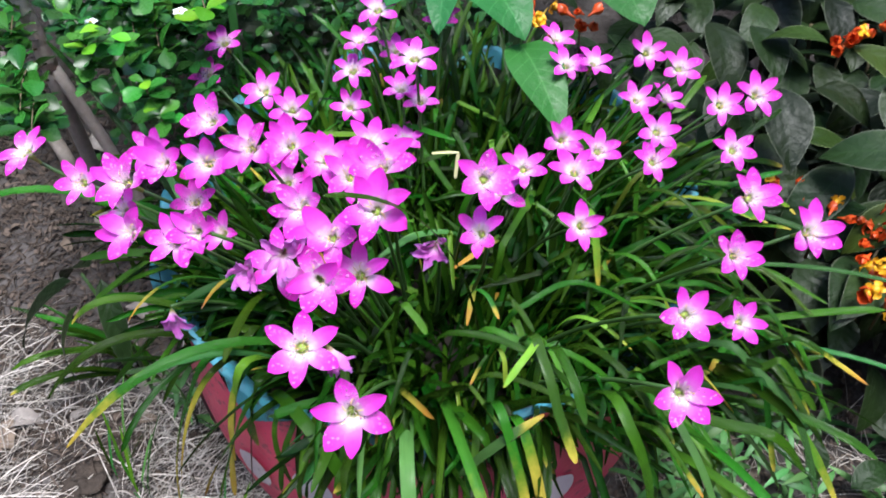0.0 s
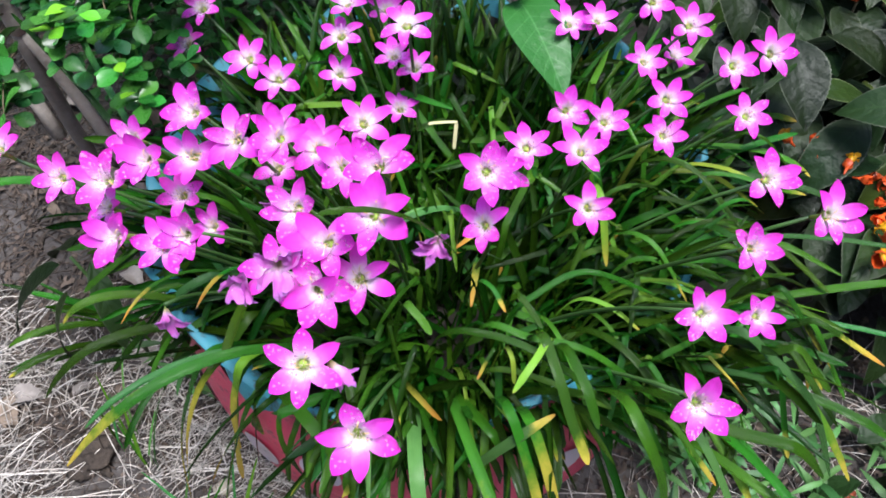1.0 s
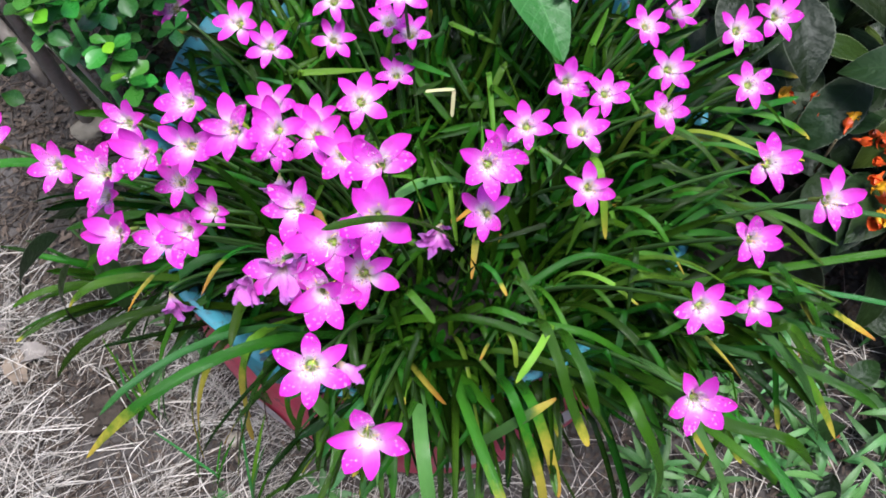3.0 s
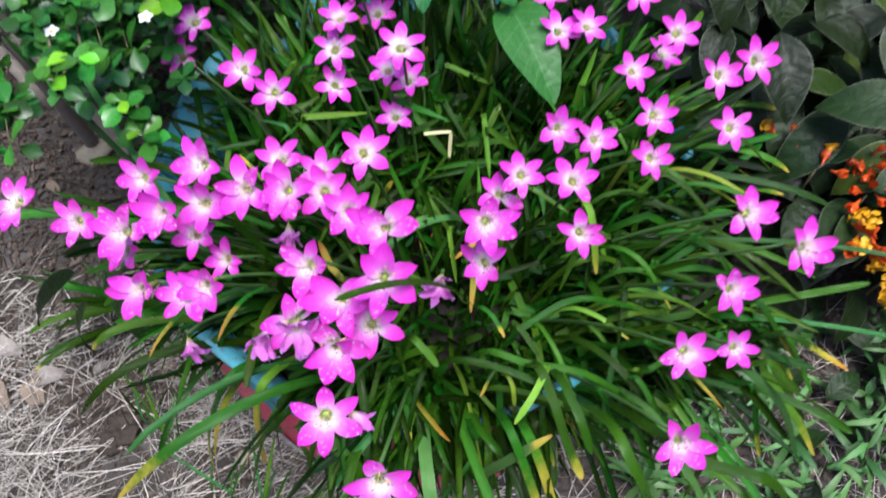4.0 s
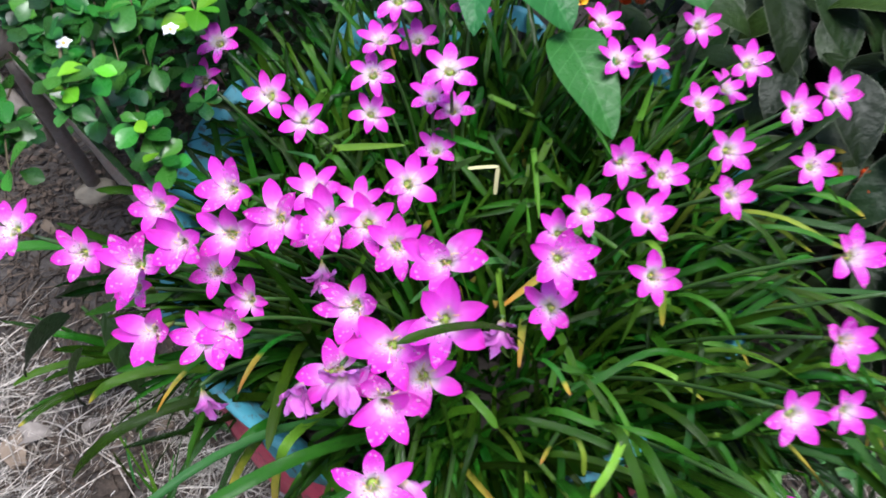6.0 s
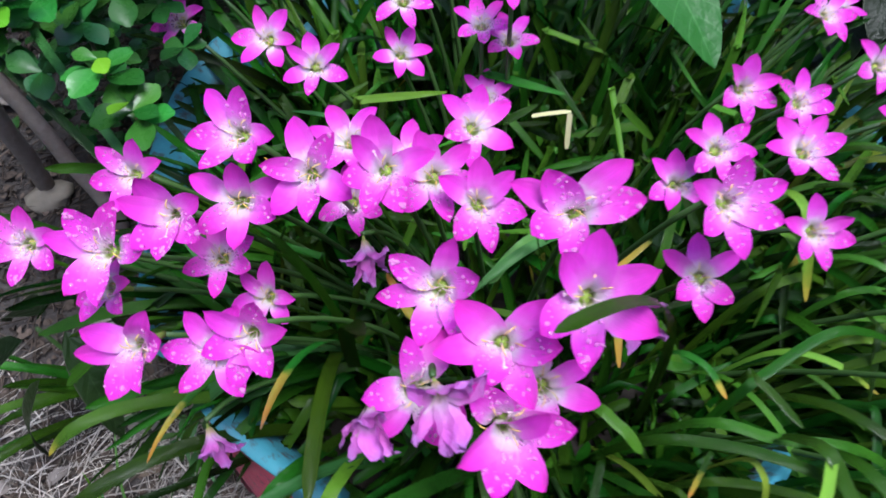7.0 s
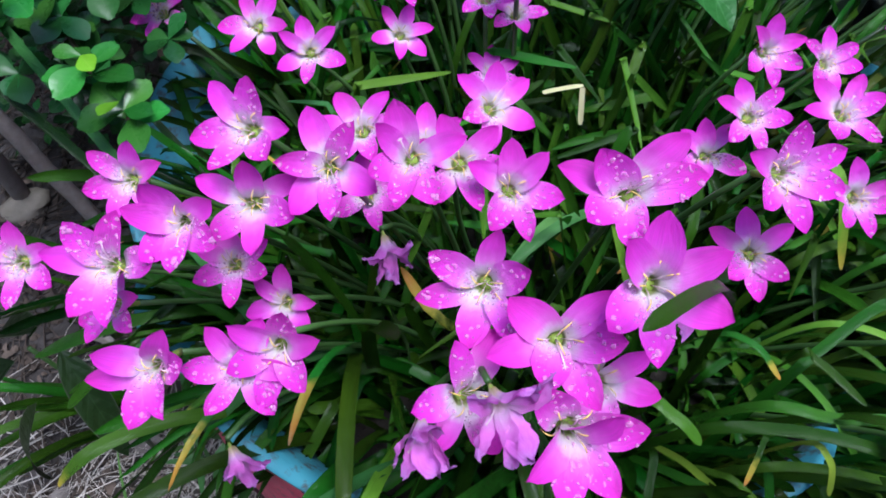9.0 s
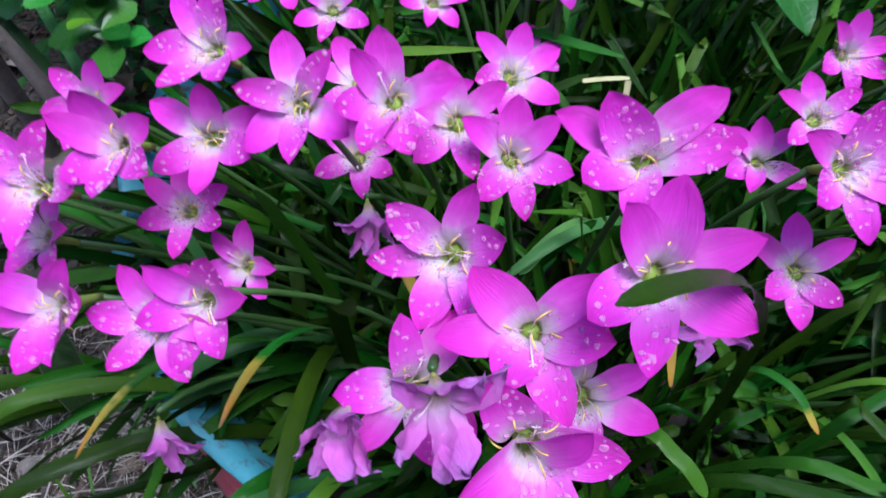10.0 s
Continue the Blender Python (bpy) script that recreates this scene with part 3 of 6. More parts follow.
# throat place and size across; lean along x and y; turn; opening; then each petal's own lift and swing, in degrees
# back of the clump
lily(-0.285, 0.791, 0.489, 0.050, -0.27, -0.26, -20, 62, (-5, -1, -4, 6, 8, -1), (1, 2, -2, 1, -1, 0))
lily(-0.216, 0.779, 0.472, 0.059, -0.18, -0.56, -47, 60, (0, -9, 10, 1, 2, -5), (-1, 1, -2, 0, 1, 2))
lily(-0.178, 0.740, 0.473, 0.056, -0.07, -0.65, -6, 60, (0, -5, 2, -5, 7, 0), (5, 2, -8, -2, 2, 1))
lily(-0.092, 0.784, 0.539, 0.050, -0.10, -0.13, 14, 60)
lily(-0.102, 0.764, 0.514, 0.051, -0.10, -0.22, -1, 72, (7, 3, 3, 9, -2, 0), (-2, -4, 0, 7, -1, 0))
lily(-0.106, 0.744, 0.474, 0.050, 0.16, -0.44, -20, 62, (-2, 1, 2, -3, 6, -2), (-5, -2, -1, 3, 4, 1))
lily(-0.040, 0.714, 0.447, 0.050, -0.00, -0.21, -12, 60)
lily(-0.053, 0.828, 0.497, 0.050, -0.03, -0.23, 1, 60)
lily(-0.043, 0.734, 0.507, 0.050, -0.06, -0.13, 3, 60)
lily(-0.262, 0.812, 0.521, 0.051, -0.17, -0.27, 1, 64, (-3, 4, -1, 4, 1, -1), (5, -3, 0, 4, -6, -1))
lily(-0.072, 0.818, 0.561, 0.053, -0.08, -0.31, -2, 68, (0, -1, 4, 0, 6, 5), (-2, -1, 7, 0, -3, -1))
lily(-0.026, 0.717, 0.562, 0.055, -0.10, -0.22, -12, 70, (0, 5, 4, 0, 8, 0), (0, -2, 1, 0, 0, 1))
lily(-0.021, 0.728, 0.494, 0.050, -0.00, -0.16, 8, 60)
lily(0.152, 0.763, 0.518, 0.051, 0.25, -0.29, 19, 63, (1, 0, 4, -1, 1, -1), (0, 0, 4, 0, -1, -4))
lily(0.184, 0.766, 0.518, 0.050, 0.28, -0.26, -10, 60)
lily(0.145, 0.819, 0.517, 0.050, 0.21, -0.15, 8, 60)
lily(0.004, 0.828, 0.542, 0.050, -0.04, -0.24, -14, 60)
# middle
lily(-0.069, 0.607, 0.532, 0.060, 0.17, -0.50, -9, 60, (-3, 0, -13, 1, 3, 10), (-5, -8, 1, 0, 5, 7))
lily(-0.152, 0.601, 0.539, 0.055, -0.22, -0.23, 12, 60)
lily(-0.132, 0.527, 0.596, 0.063, -0.16, -0.66, -23, 50, (7, -13, -15, -7, -3, 9), (20, 4, -3, 6, -21, -6))
lily(-0.103, 0.542, 0.566, 0.057, -0.01, -0.66, 7, 60)
lily(-0.080, 0.521, 0.564, 0.061, 0.06, -0.63, 5, 54, (-4, 1, -6, 4, -1, -5), (-9, -9, 7, 11, 2, -1))
lily(-0.046, 0.471, 0.622, 0.071, -0.30, -0.42, 2, 49, (-24, 0, -15, -5, 11, 13), (3, 0, -9, -4, 11, -1))
lily(-0.114, 0.591, 0.527, 0.053, -0.23, -0.27, -14, 60)
lily(-0.154, 0.576, 0.506, 0.051, 0.02, -0.49, -4, 59, (0, 0, 4, 1, -8, 0), (0, 0, -3, 5, -2, 0))
# towards the straw
lily(-0.208, 0.560, 0.599, 0.060, -0.31, -0.52, -41, 54, (-9, 8, 4, -2, -10, -4), (4, 9, -4, -5, 1, -4))
lily(-0.289, 0.593, 0.535, 0.057, -0.23, -0.68, -31, 58, (-12, 3, 10, -1, 0, -6), (-3, 11, 0, -9, 0, 1))
lily(-0.349, 0.550, 0.533, 0.054, -0.15, -0.67, -18, 57, (-7, 1, 0, 2, 0, -4), (-1, 0, -2, 1, 0, 2))
lily(-0.288, 0.517, 0.565, 0.069, -0.26, -0.50, 15, 52, (-12, 6, -3, 3, 0, -6), (4, -2, -1, -14, 0, 13))
lily(-0.248, 0.525, 0.578, 0.067, -0.21, -0.83, -1, 44, (-3, -5, -8, -9, -4, -3), (15, 3, 0, -4, -9, -5))
lily(-0.214, 0.539, 0.566, 0.061, -0.09, -0.71, -5, 56, (-17, 21, 1, -5, -10, 0), (-5, 1, 1, 1, 1, 0))
lily(-0.172, 0.541, 0.583, 0.063, -0.12, -0.63, 3, 56, (12, -10, 3, -3, -1, -9), (6, 5, 0, -4, -11, 4))
lily(-0.214, 0.520, 0.490, 0.050, -0.35, -0.56, -33, 58, (-4, -8, 10, 0, 0, -3), (3, 8, -1, 0, 0, -9))
lily(-0.269, 0.461, 0.554, 0.066, -0.26, -0.80, 30, 50, (-3, 17, -1, -14, -12, -7), (16, 1, -3, -6, -4, -5))
lily(-0.209, 0.459, 0.556, 0.062, -0.15, -0.87, -29, 50, (-11, -1, -4, 14, -10, -9), (-3, 7, 3, -1, -4, -2))
lily(-0.235, 0.531, 0.523, 0.051, -0.02, -0.51, -4, 57, (0, 3, -3, 0, -9, 0), (0, 2, -7, 0, 5, 0))
lily(-0.390, 0.551, 0.572, 0.055, -0.29, -0.33, 28, 65, (10, 4, 0, -6, -1, 0), (-4, 4, 0, -4, 5, 0))
lily(-0.229, 0.455, 0.550, 0.056, -0.03, -0.79, -36, 61, (0, -4, 4, 1, 0, 0), (0, 7, -2, -5, 0, 0))
lily(-0.301, 0.518, 0.525, 0.052, -0.42, -0.47, -36, 60, (0, 0, 21, -9, -7, -7), (0, 0, 6, -5, 8, -9))
# front
lily(-0.112, 0.454, 0.591, 0.061, -0.44, -0.70, 26, 57, (-3, 10, 2, -3, -10, -3), (7, 2, -4, -6, -1, 1))
lily(-0.047, 0.428, 0.616, 0.074, -0.11, -0.57, -16, 48, (-4, -15, -5, 5, 8, 2), (-11, -6, 10, 11, 4, -9))
lily(-0.090, 0.383, 0.583, 0.069, 0.03, -0.88, 30, 49, (0, -7, -2, 3, 3, -19), (-10, 14, 3, -1, 2, -8))
lily(-0.100, 0.330, 0.564, 0.062, 0.16, -0.66, 5, 61, (-6, 3, -1, -3, 3, 4), (-4, 8, 4, 1, -3, -5))
lily(0.180, 0.291, 0.561, 0.059, 0.13, -0.86, -20, 54, (-10, 4, -3, -4, 0, -2), (-4, 0, 4, 5, 0, -5))
lily(-0.058, 0.277, 0.559, 0.065, 0.08, -0.95, 17, 57, (-5, -4, 8, -1, 0, -6), (-3, 9, 8, -5, -5, -5))
lily(-0.086, 0.423, 0.588, 0.073, -0.19, -0.51, 20, 49, (-7, -2, -20, 6, -4, 5), (4, 17, 5, -2, -8, -16))
lily(-0.127, 0.413, 0.570, 0.061, 0.28, -0.53, -35, 69, (0, -21, -12, 2, 21, 24), (0, 3, 12, 1, 1, -17))
lily(-0.063, 0.413, 0.552, 0.059, 0.00, -0.56, 2, 62, (0, 0, 0, 0, 10, -7), (0, 0, 0, 0, 1, -1))
# middle, towards the bronze plant
lily(0.042, 0.481, 0.597, 0.062, 0.08, -0.80, 0, 54, (-8, -4, -10, 3, 0, 7), (-8, 5, 0, 11, -1, -7))
lily(0.064, 0.567, 0.500, 0.054, -0.13, -0.43, -7, 60, (-15, -12, -10, -11, 18, 21), (2, -6, 3, -13, 1, 14))
lily(0.086, 0.569, 0.530, 0.050, -0.02, -0.45, 6, 60)
lily(0.039, 0.469, 0.542, 0.051, -0.32, -0.53, -13, 58, (9, 6, -18, 2, -10, 6), (3, -2, 2, 3, -15, 9))
lily(0.133, 0.552, 0.541, 0.054, -0.09, -0.29, 27, 59, (0, -2, -9, 6, 0, 1), (0, 0, -9, 9, 2, -2))
lily(0.140, 0.512, 0.505, 0.052, 0.02, -0.82, 5, 57, (5, 4, -9, 3, 0, -11), (-9, 8, 5, -2, 0, -1))
lily(0.133, 0.637, 0.510, 0.057, 0.05, -0.75, -6, 54, (-7, -13, -5, 6, 5, 1), (-10, -2, 3, 12, 2, -5))
lily(0.171, 0.620, 0.508, 0.050, 0.17, -0.55, 5, 59, (-2, 0, -4, 3, -1, 1), (-3, 0, 3, -2, 4, -2))
# beside the bronze plant
lily(0.225, 0.704, 0.510, 0.050, 0.17, -0.48, 28, 59, (-3, 1, -7, 3, 2, 0), (-2, -4, 5, 2, -2, 0))
lily(0.278, 0.759, 0.470, 0.050, 0.39, -0.13, 1, 60)
lily(0.276, 0.735, 0.531, 0.051, 0.12, -0.54, -1, 61, (-1, 0, 0, 1, 0, 1), (-1, 0, 0, 1, 1, -1))
lily(0.235, 0.637, 0.518, 0.051, 0.17, -0.71, -18, 61, (-5, 6, 0, -4, 1, 1), (-1, 0, 0, 2, 1, -1))
lily(0.314, 0.684, 0.518, 0.053, 0.18, -0.70, 3, 60, (-3, 3, -4, 3, -2, 0), (-2, 0, 0, 2, 2, -1))
lily(0.356, 0.699, 0.520, 0.057, 0.18, -0.67, 24, 60, (-1, 0, 0, 5, -2, -4), (-4, 0, 0, 0, 6, -2))
lily(0.316, 0.625, 0.503, 0.051, 0.06, -0.60, 15, 60, (-1, 3, -5, 0, 0, 2), (-2, 3, -1, 2, 0, -2))
lily(0.271, 0.856, 0.471, 0.055, 0.16, -0.77, 12, 61, (1, -2, 4, -2, -2, 0), (-2, 0, 8, 0, -2, -4))
lily(0.217, 0.578, 0.529, 0.048, 0.09, -0.65, 21, 56, (-4, 0, -8, 1, 2, 0), (7, 0, -5, 0, 2, -4))
lily(0.281, 0.489, 0.566, 0.056, 0.17, -0.55, 4, 56, (-4, -4, 4, 1, -3, -2), (-4, -5, 5, 0, 8, -4))
lily(0.327, 0.456, 0.555, 0.061, 0.31, -0.69, 4, 57, (1, -4, -1, -9, 6, -1), (-6, -3, 8, 3, 5, -8))
lily(0.246, 0.414, 0.572, 0.052, 0.20, -0.62, 10, 52, (-10, 0, 0, -2, -1, -2), (-3, -3, 0, 2, 6, -2))
lily(0.201, 0.366, 0.555, 0.054, 0.14, -0.77, -28, 57, (-6, -4, 1, -5, -1, 8), (-6, 2, 5, 0, 2, -2))
lily(0.251, 0.374, 0.534, 0.044, 0.16, -0.72, -27, 56, (-3, -1, 0, -8, 1, 0), (-2, -2, 0, 1, 1, 2))
wilted(-0.149, 0.546, 0.502, 0.04, 1, (0.05, -0.8, 0.02), (14, 46))
wilted(0.001, 0.462, 0.537, 0.04, 2, (-0.15, -0.75, 0.3))
wilted(-0.258, 0.452, 0.452, 0.036, 3, (0.25, -0.75, 0.0), (30, 80))
wilted(-0.082, 0.338, 0.555, 0.034, 4, (0.4, -0.35, -0.75))
wilted(-0.119, 0.405, 0.592, 0.042, 5, (0.08, -0.8, 0.42), (22, 62))
wilted(-0.149, 0.407, 0.572, 0.039, 6, (-0.15, -0.8, 0.3), (20, 56))


# ---- strap leaves of the lilies ----
def strap_path(base, az, lean, length, droop, n=10, swing=0.0, kink=None):
    pts, p, a = [base.copy()], base.copy(), radians(lean)
    step = length / n
    for i in range(n):
        a = min(a + droop * step * (0.5 + 1.1 * i / n) * 10, radians(165))
        if kink and i == kink:
            a += radians(72)
        az += swing * step
        p = p + Vector((math.cos(az) * math.sin(a), math.sin(az) * math.sin(a), math.cos(a))) * step
        if p.z < 0.03:
            p.z = 0.03 + 0.002 * i
        pts.append(p)
    return pts


def growth(az):
    """How thickly and how long the leaves grow towards a compass angle: full in front and to the sunny side, thin at the shrub."""
    d = math.degrees(az) % 360
    marks = ((0, 1.0, 1.0), (50, 0.85, 0.85), (100, 0.75, 0.72), (125, 0.9, 0.75), (154, 0.95, 0.75), (158, 0.12, 0.45), (170, 0.12, 0.45), (175, 1.0, 0.75), (212, 1.0, 0.72), (226, 0.5, 0.6), (232, 0.12, 0.5), (244, 0.14, 0.6), (252, 0.9, 0.85), (290, 0.9, 0.8), (296, 0.9, 0.7), (309, 0.9, 0.75), (317, 1.0, 0.95), (360, 1.0, 1.05))
    for (a, p, l), (b, q, m) in zip(marks, marks[1:]):
        if a <= d <= b:
            t = (d - a) / (b - a)
            return p + (q - p) * t, l + (m - l) * t
    return 1.0, 1.0


def in_hollow(pts):
    """The clump is open near its front middle, and two stretches of the planter's wall stay bare."""
    for p in pts:
        d = math.degrees(math.atan2(p.y - POT.y, p.x - POT.x)) % 360
        if math.hypot(p.x - POT.x, p.y - POT.y) > 0.3 and (229 < d < 246 and p.z < 0.39 or 299 < d < 304 and p.z < 0.25):
            return True
    if any(p.z > 0.36 and math.hypot(p.x + 0.205, p.y - 0.475) < 0.034 for p in pts):
        return True
    if any(p.z > 0.42 and math.hypot((p.x - 0.04) / 1.2, p.y - 0.435) < 0.042 for p in pts):
        return True
    return any(p.z > 0.34 and math.hypot((p.x - 0.065) / 1.35, p.y - 0.475) < 0.068 for p in pts)


def clump_leaf(rng, reach, low=False):
    """One strap leaf somewhere in the planter; reach: how far from the middle it starts."""
    while True:
        w = rng.uniform(0, 2 * math.pi)
        r = reach * math.sqrt(rng.random())
        base = Vector((POT.x + r * math.cos(w), POT.y - 0.03 + r * 0.95 * math.sin(w), SOIL_Z))
        dx, dy = base.x - CLUMP.x, base.y - CLUMP.y + 0.05
        az = math.atan2(dy, dx) + rng.gauss(0, 1.25 if rng.random() < 0.5 else 0.5) if math.hypot(dx, dy) > 0.04 else rng.uniform(-3.1, 3.1)
        thick, long = growth(az)
        if rng.random() < thick:
            break
    out = r / reach
    back = base.y > 0.57 and rng.random() < 0.75
    lean = rng.uniform(2, 14 + 36 * out) if not back else rng.uniform(12, 58)
    if back:
        az = rng.uniform(-3.1, 3.1)
    length = (rng.uniform(0.07, 0.2) if rng.random() < 0.66 else rng.uniform(0.18, 0.34)) * (0.75 + 0.25 * out) * long * (0.72 if low else 1.0)
    droop = rng.uniform(0.02, 0.2 + 0.5 * out)
    kink = rng.randint(3, 9) if rng.random() < (0.8 if back else 0.5) else None
    pts = strap_path(base, az, lean, length, droop, 10, rng.uniform(-3, 3), kink)
    wave = rng.uniform(0.0, 0.007)
    pts = [p + noise.noise_vector(p * 13 + base * 50) * (wave * i / 4) for i, p in enumerate(pts)]
    flat = min(1.0, (0.17 if base.y < 0.62 else 0.2) / max(0.01, max(p.z for p in pts) - SOIL_Z))
    pts = [base + (p - base) * flat for p in pts]
    if in_hollow(pts):
        return clump_leaf(rng, reach, low)
    return pts, rng.uniform(0.0058, 0.0102), rng.uniform(-1.8, 1.8), rng.uniform(0.04, 0.16)


def rim_leaf(rng, n):
    """A leaf that starts near the rim and leans out over it; the bare stretches of the rim stay free."""
    if n % 7 == 6:
        d = radians(rng.uniform(256, 292))
    else:
        d = radians((rng.uniform(174, 224), rng.uniform(104, 155), rng.uniform(-47, 104), rng.uniform(248, 318), rng.uniform(-60, 20), rng.uniform(15, 104))[n % 6])
    r = rng.uniform(0.18, 0.268) if n % 7 != 6 else rng.uniform(0.24, 0.272)
    base = Vector((POT.x + r * math.cos(d), POT.y + r * math.sin(d), SOIL_Z))
    pts = strap_path(base, d + rng.gauss(0, 0.3 if n % 6 in (0, 3) or n % 7 == 6 else 0.55), rng.uniform(5, 40), rng.uniform(0.11, 0.24), rng.uniform(0.2, 0.9), 10, rng.uniform(-3, 3), rng.randint(4, 9) if rng.random() < 0.4 else None)
    if in_hollow(pts):
        return rim_leaf(rng, n)
    return pts, rng.uniform(0.0055, 0.0096), rng.uniform(-1.8, 1.8), rng.uniform(0.05, 0.14)


def build_clump():
    rng = random.Random(21)
    clump = thing("lily_clump", Matrix.Translation((POT.x, POT.y, SOIL_Z)), "dense clump of glossy green strap leaves spilling over the planter", "plant")
    inv = Vector((POT.x, POT.y, SOIL_Z))
    for n in range(90):
        pts, width, twist, tip = clump_leaf(rng, 0.25)
        s = Sheet()
        s.strip([[p - inv for p in row] for row in strap_rows(pts, width, twist, 0.4, 5, tip)])
        mat = YELLOW_BLADE if rng.random() < 0.05 else BLUE_BLADE if rng.random() < 0.07 else TIP_BLADE if rng.random() < 0.08 else BLADE
        part("leaf", s.mesh("leaf", mat), clump)
    for n in range(84):
        base = Vector((rng.uniform(-0.14, 0.22), rng.uniform(0.405, 0.5), SOIL_Z))
        az = radians(-90 + max(-42.0, min(48.0, (base.x - 0.03) * 260)) + rng.gauss(0, 13))
        pts = strap_path(base, az, rng.uniform(4, 34), rng.uniform(0.16, 0.33), rng.uniform(0.2, 0.8), 10, rng.uniform(-2, 2), rng.randint(4, 9) if rng.random() < 0.5 else None)
        if in_hollow(pts):
            continue
        s = Sheet()
        s.strip([[p - inv for p in row] for row in strap_rows(pts, rng.uniform(0.0055, 0.0098), rng.uniform(-1.9, 1.9), 0.4, 5, 0.08)])
        part("leaf", s.mesh("leaf", (BLADE, BLADE, TIP_BLADE, BLADE, BLUE_BLADE, BLADE, BLADE, GREEN_BLADE)[n % 8]), clump)
    for n in range(140):
        pts, width, twist, tip = rim_leaf(rng, n)
        s = Sheet()
        s.strip([[p - inv for p in row] for row in strap_rows(pts, width, twist, 0.4, 5, tip)])
        part("leaf", s.mesh("leaf", TIP_BLADE if rng.random() < 0.08 else BLADE), clump)
    # stubs in the darkened leaf colour, which adds to the shade down here
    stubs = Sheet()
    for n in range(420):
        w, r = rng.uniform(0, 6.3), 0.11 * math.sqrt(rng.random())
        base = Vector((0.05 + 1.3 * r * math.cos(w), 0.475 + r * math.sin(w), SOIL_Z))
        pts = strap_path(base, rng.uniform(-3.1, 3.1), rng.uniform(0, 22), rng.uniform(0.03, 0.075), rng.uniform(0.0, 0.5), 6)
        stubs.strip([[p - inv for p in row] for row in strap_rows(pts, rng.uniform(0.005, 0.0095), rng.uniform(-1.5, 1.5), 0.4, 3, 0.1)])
    tagged(part("short_leaf_mass", stubs.mesh("short_leaf_mass", SHADED_BLADE_MASS), clump, label="short upright leaves, coloured darker for the shaded middle"), kind="stuff")
    global LILY_CLUMP
    LILY_CLUMP = clump
    # filling leaves, painted darker than the single ones to deepen the shaded gaps
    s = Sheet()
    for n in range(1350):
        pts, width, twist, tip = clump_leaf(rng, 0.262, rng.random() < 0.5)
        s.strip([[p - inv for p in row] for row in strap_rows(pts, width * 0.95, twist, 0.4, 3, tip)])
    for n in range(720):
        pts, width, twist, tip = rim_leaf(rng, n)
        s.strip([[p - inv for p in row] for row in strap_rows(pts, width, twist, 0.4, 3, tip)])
    mass = part("leaf_mass", s.mesh("leaf_mass", SHADED_BLADE_MASS), clump, label="thick mass of strap leaves, coloured darker for inner shade")
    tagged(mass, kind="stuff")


build_clump()


def single_leaf(a, b, c, width, material, label, twist=0.0, n=14, face=None, tip=0.16):
    """One long leaf that stands out of the clump, from a over b to c."""
    pts = bend(a, b, c, n)
    root = Vector((POT.x, POT.y, SOIL_Z))
    s = Sheet()
    s.strip([[p - root for p in row] for row in strap_rows(pts, width, twist, 0.22, 5, tip, face)])
    part("leaf", s.mesh("leaf", material), LILY_CLUMP, label=label)


single_leaf((-0.06, 0.45, 0.29), (-0.14, 0.36, 0.66), (-0.3, 0.295, 0.475), 0.0105, TIP_BLADE, "long green strap leaf with a yellow end")
single_leaf((0.05, 0.47, 0.29), (0.036, 0.452, 0.62), (-0.077, 0.387, 0.668), 0.0068, GREEN_BLADE, "green strap leaf arching over the flowers", tip=0.05)
single_leaf((-0.24, 0.6, 0.29), (-0.36, 0.6, 0.58), (-0.56, 0.585, 0.43), 0.011, TIP_BLADE, "long strap leaf reaching out over the soil")
single_leaf((0.2, 0.5, 0.36), (0.31, 0.44, 0.46), (0.407, 0.325, 0.28), 0.01, TIP_BLADE, "strap leaf with a dry yellow tip hanging over the rim", 0.3)
single_leaf((0.2, 0.57, 0.36), (0.39, 0.51, 0.49), (0.56, 0.49, 0.39), 0.006, BLUE_BLADE, "long narrow pale green strap leaf")
single_leaf((0.18, 0.47, 0.38), (0.36, 0.445, 0.44), (0.55, 0.425, 0.33), 0.006, BLUE_BLADE, "long pale strap leaf reaching over the weeds")
single_leaf((0.16, 0.46, 0.37), (0.33, 0.445, 0.46), (0.453, 0.473, 0.42), 0.008, GREEN_BLADE, "dark green strap leaf with a blunt end", 0.2, tip=0.1)
single_leaf((0.22, 0.66, 0.38), (0.36, 0.6, 0.46), (0.465, 0.592, 0.375), 0.0085, BLUE_BLADE, "pale strap leaf leaning towards the bronze plant", 0.2)
single_leaf((0.2, 0.68, 0.38), (0.35, 0.655, 0.46), (0.416, 0.628, 0.4), 0.008, TIP_BLADE, "strap leaf with a tan end", 0.2)
single_leaf((0.25, 0.66, 0.38), (0.36, 0.695, 0.47), (0.409, 0.736, 0.47), 0.008, GREEN_BLADE, "green strap leaf pointing up to the bronze leaves", 0.2)
single_leaf((0.27, 0.69, 0.4), (0.256, 0.655, 0.45), (0.277, 0.612, 0.34), 0.0065, BLUE_BLADE, "thin pale leaf hanging between the flowers", 0.3)
single_leaf((-0.17, 0.5, 0.29), (-0.22, 0.4025, 0.525), (-0.278, 0.363, 0.26), 0.0095, HALF_BLADE, "strap leaf with a yellow lower half hanging over the rim", 0.4)
single_leaf((-0.15, 0.49, 0.29), (-0.1975, 0.3985, 0.515), (-0.219, 0.381, 0.28), 0.008, HALF_BLADE, "strap leaf with a yellow lower half hanging over the rim", -0.3)
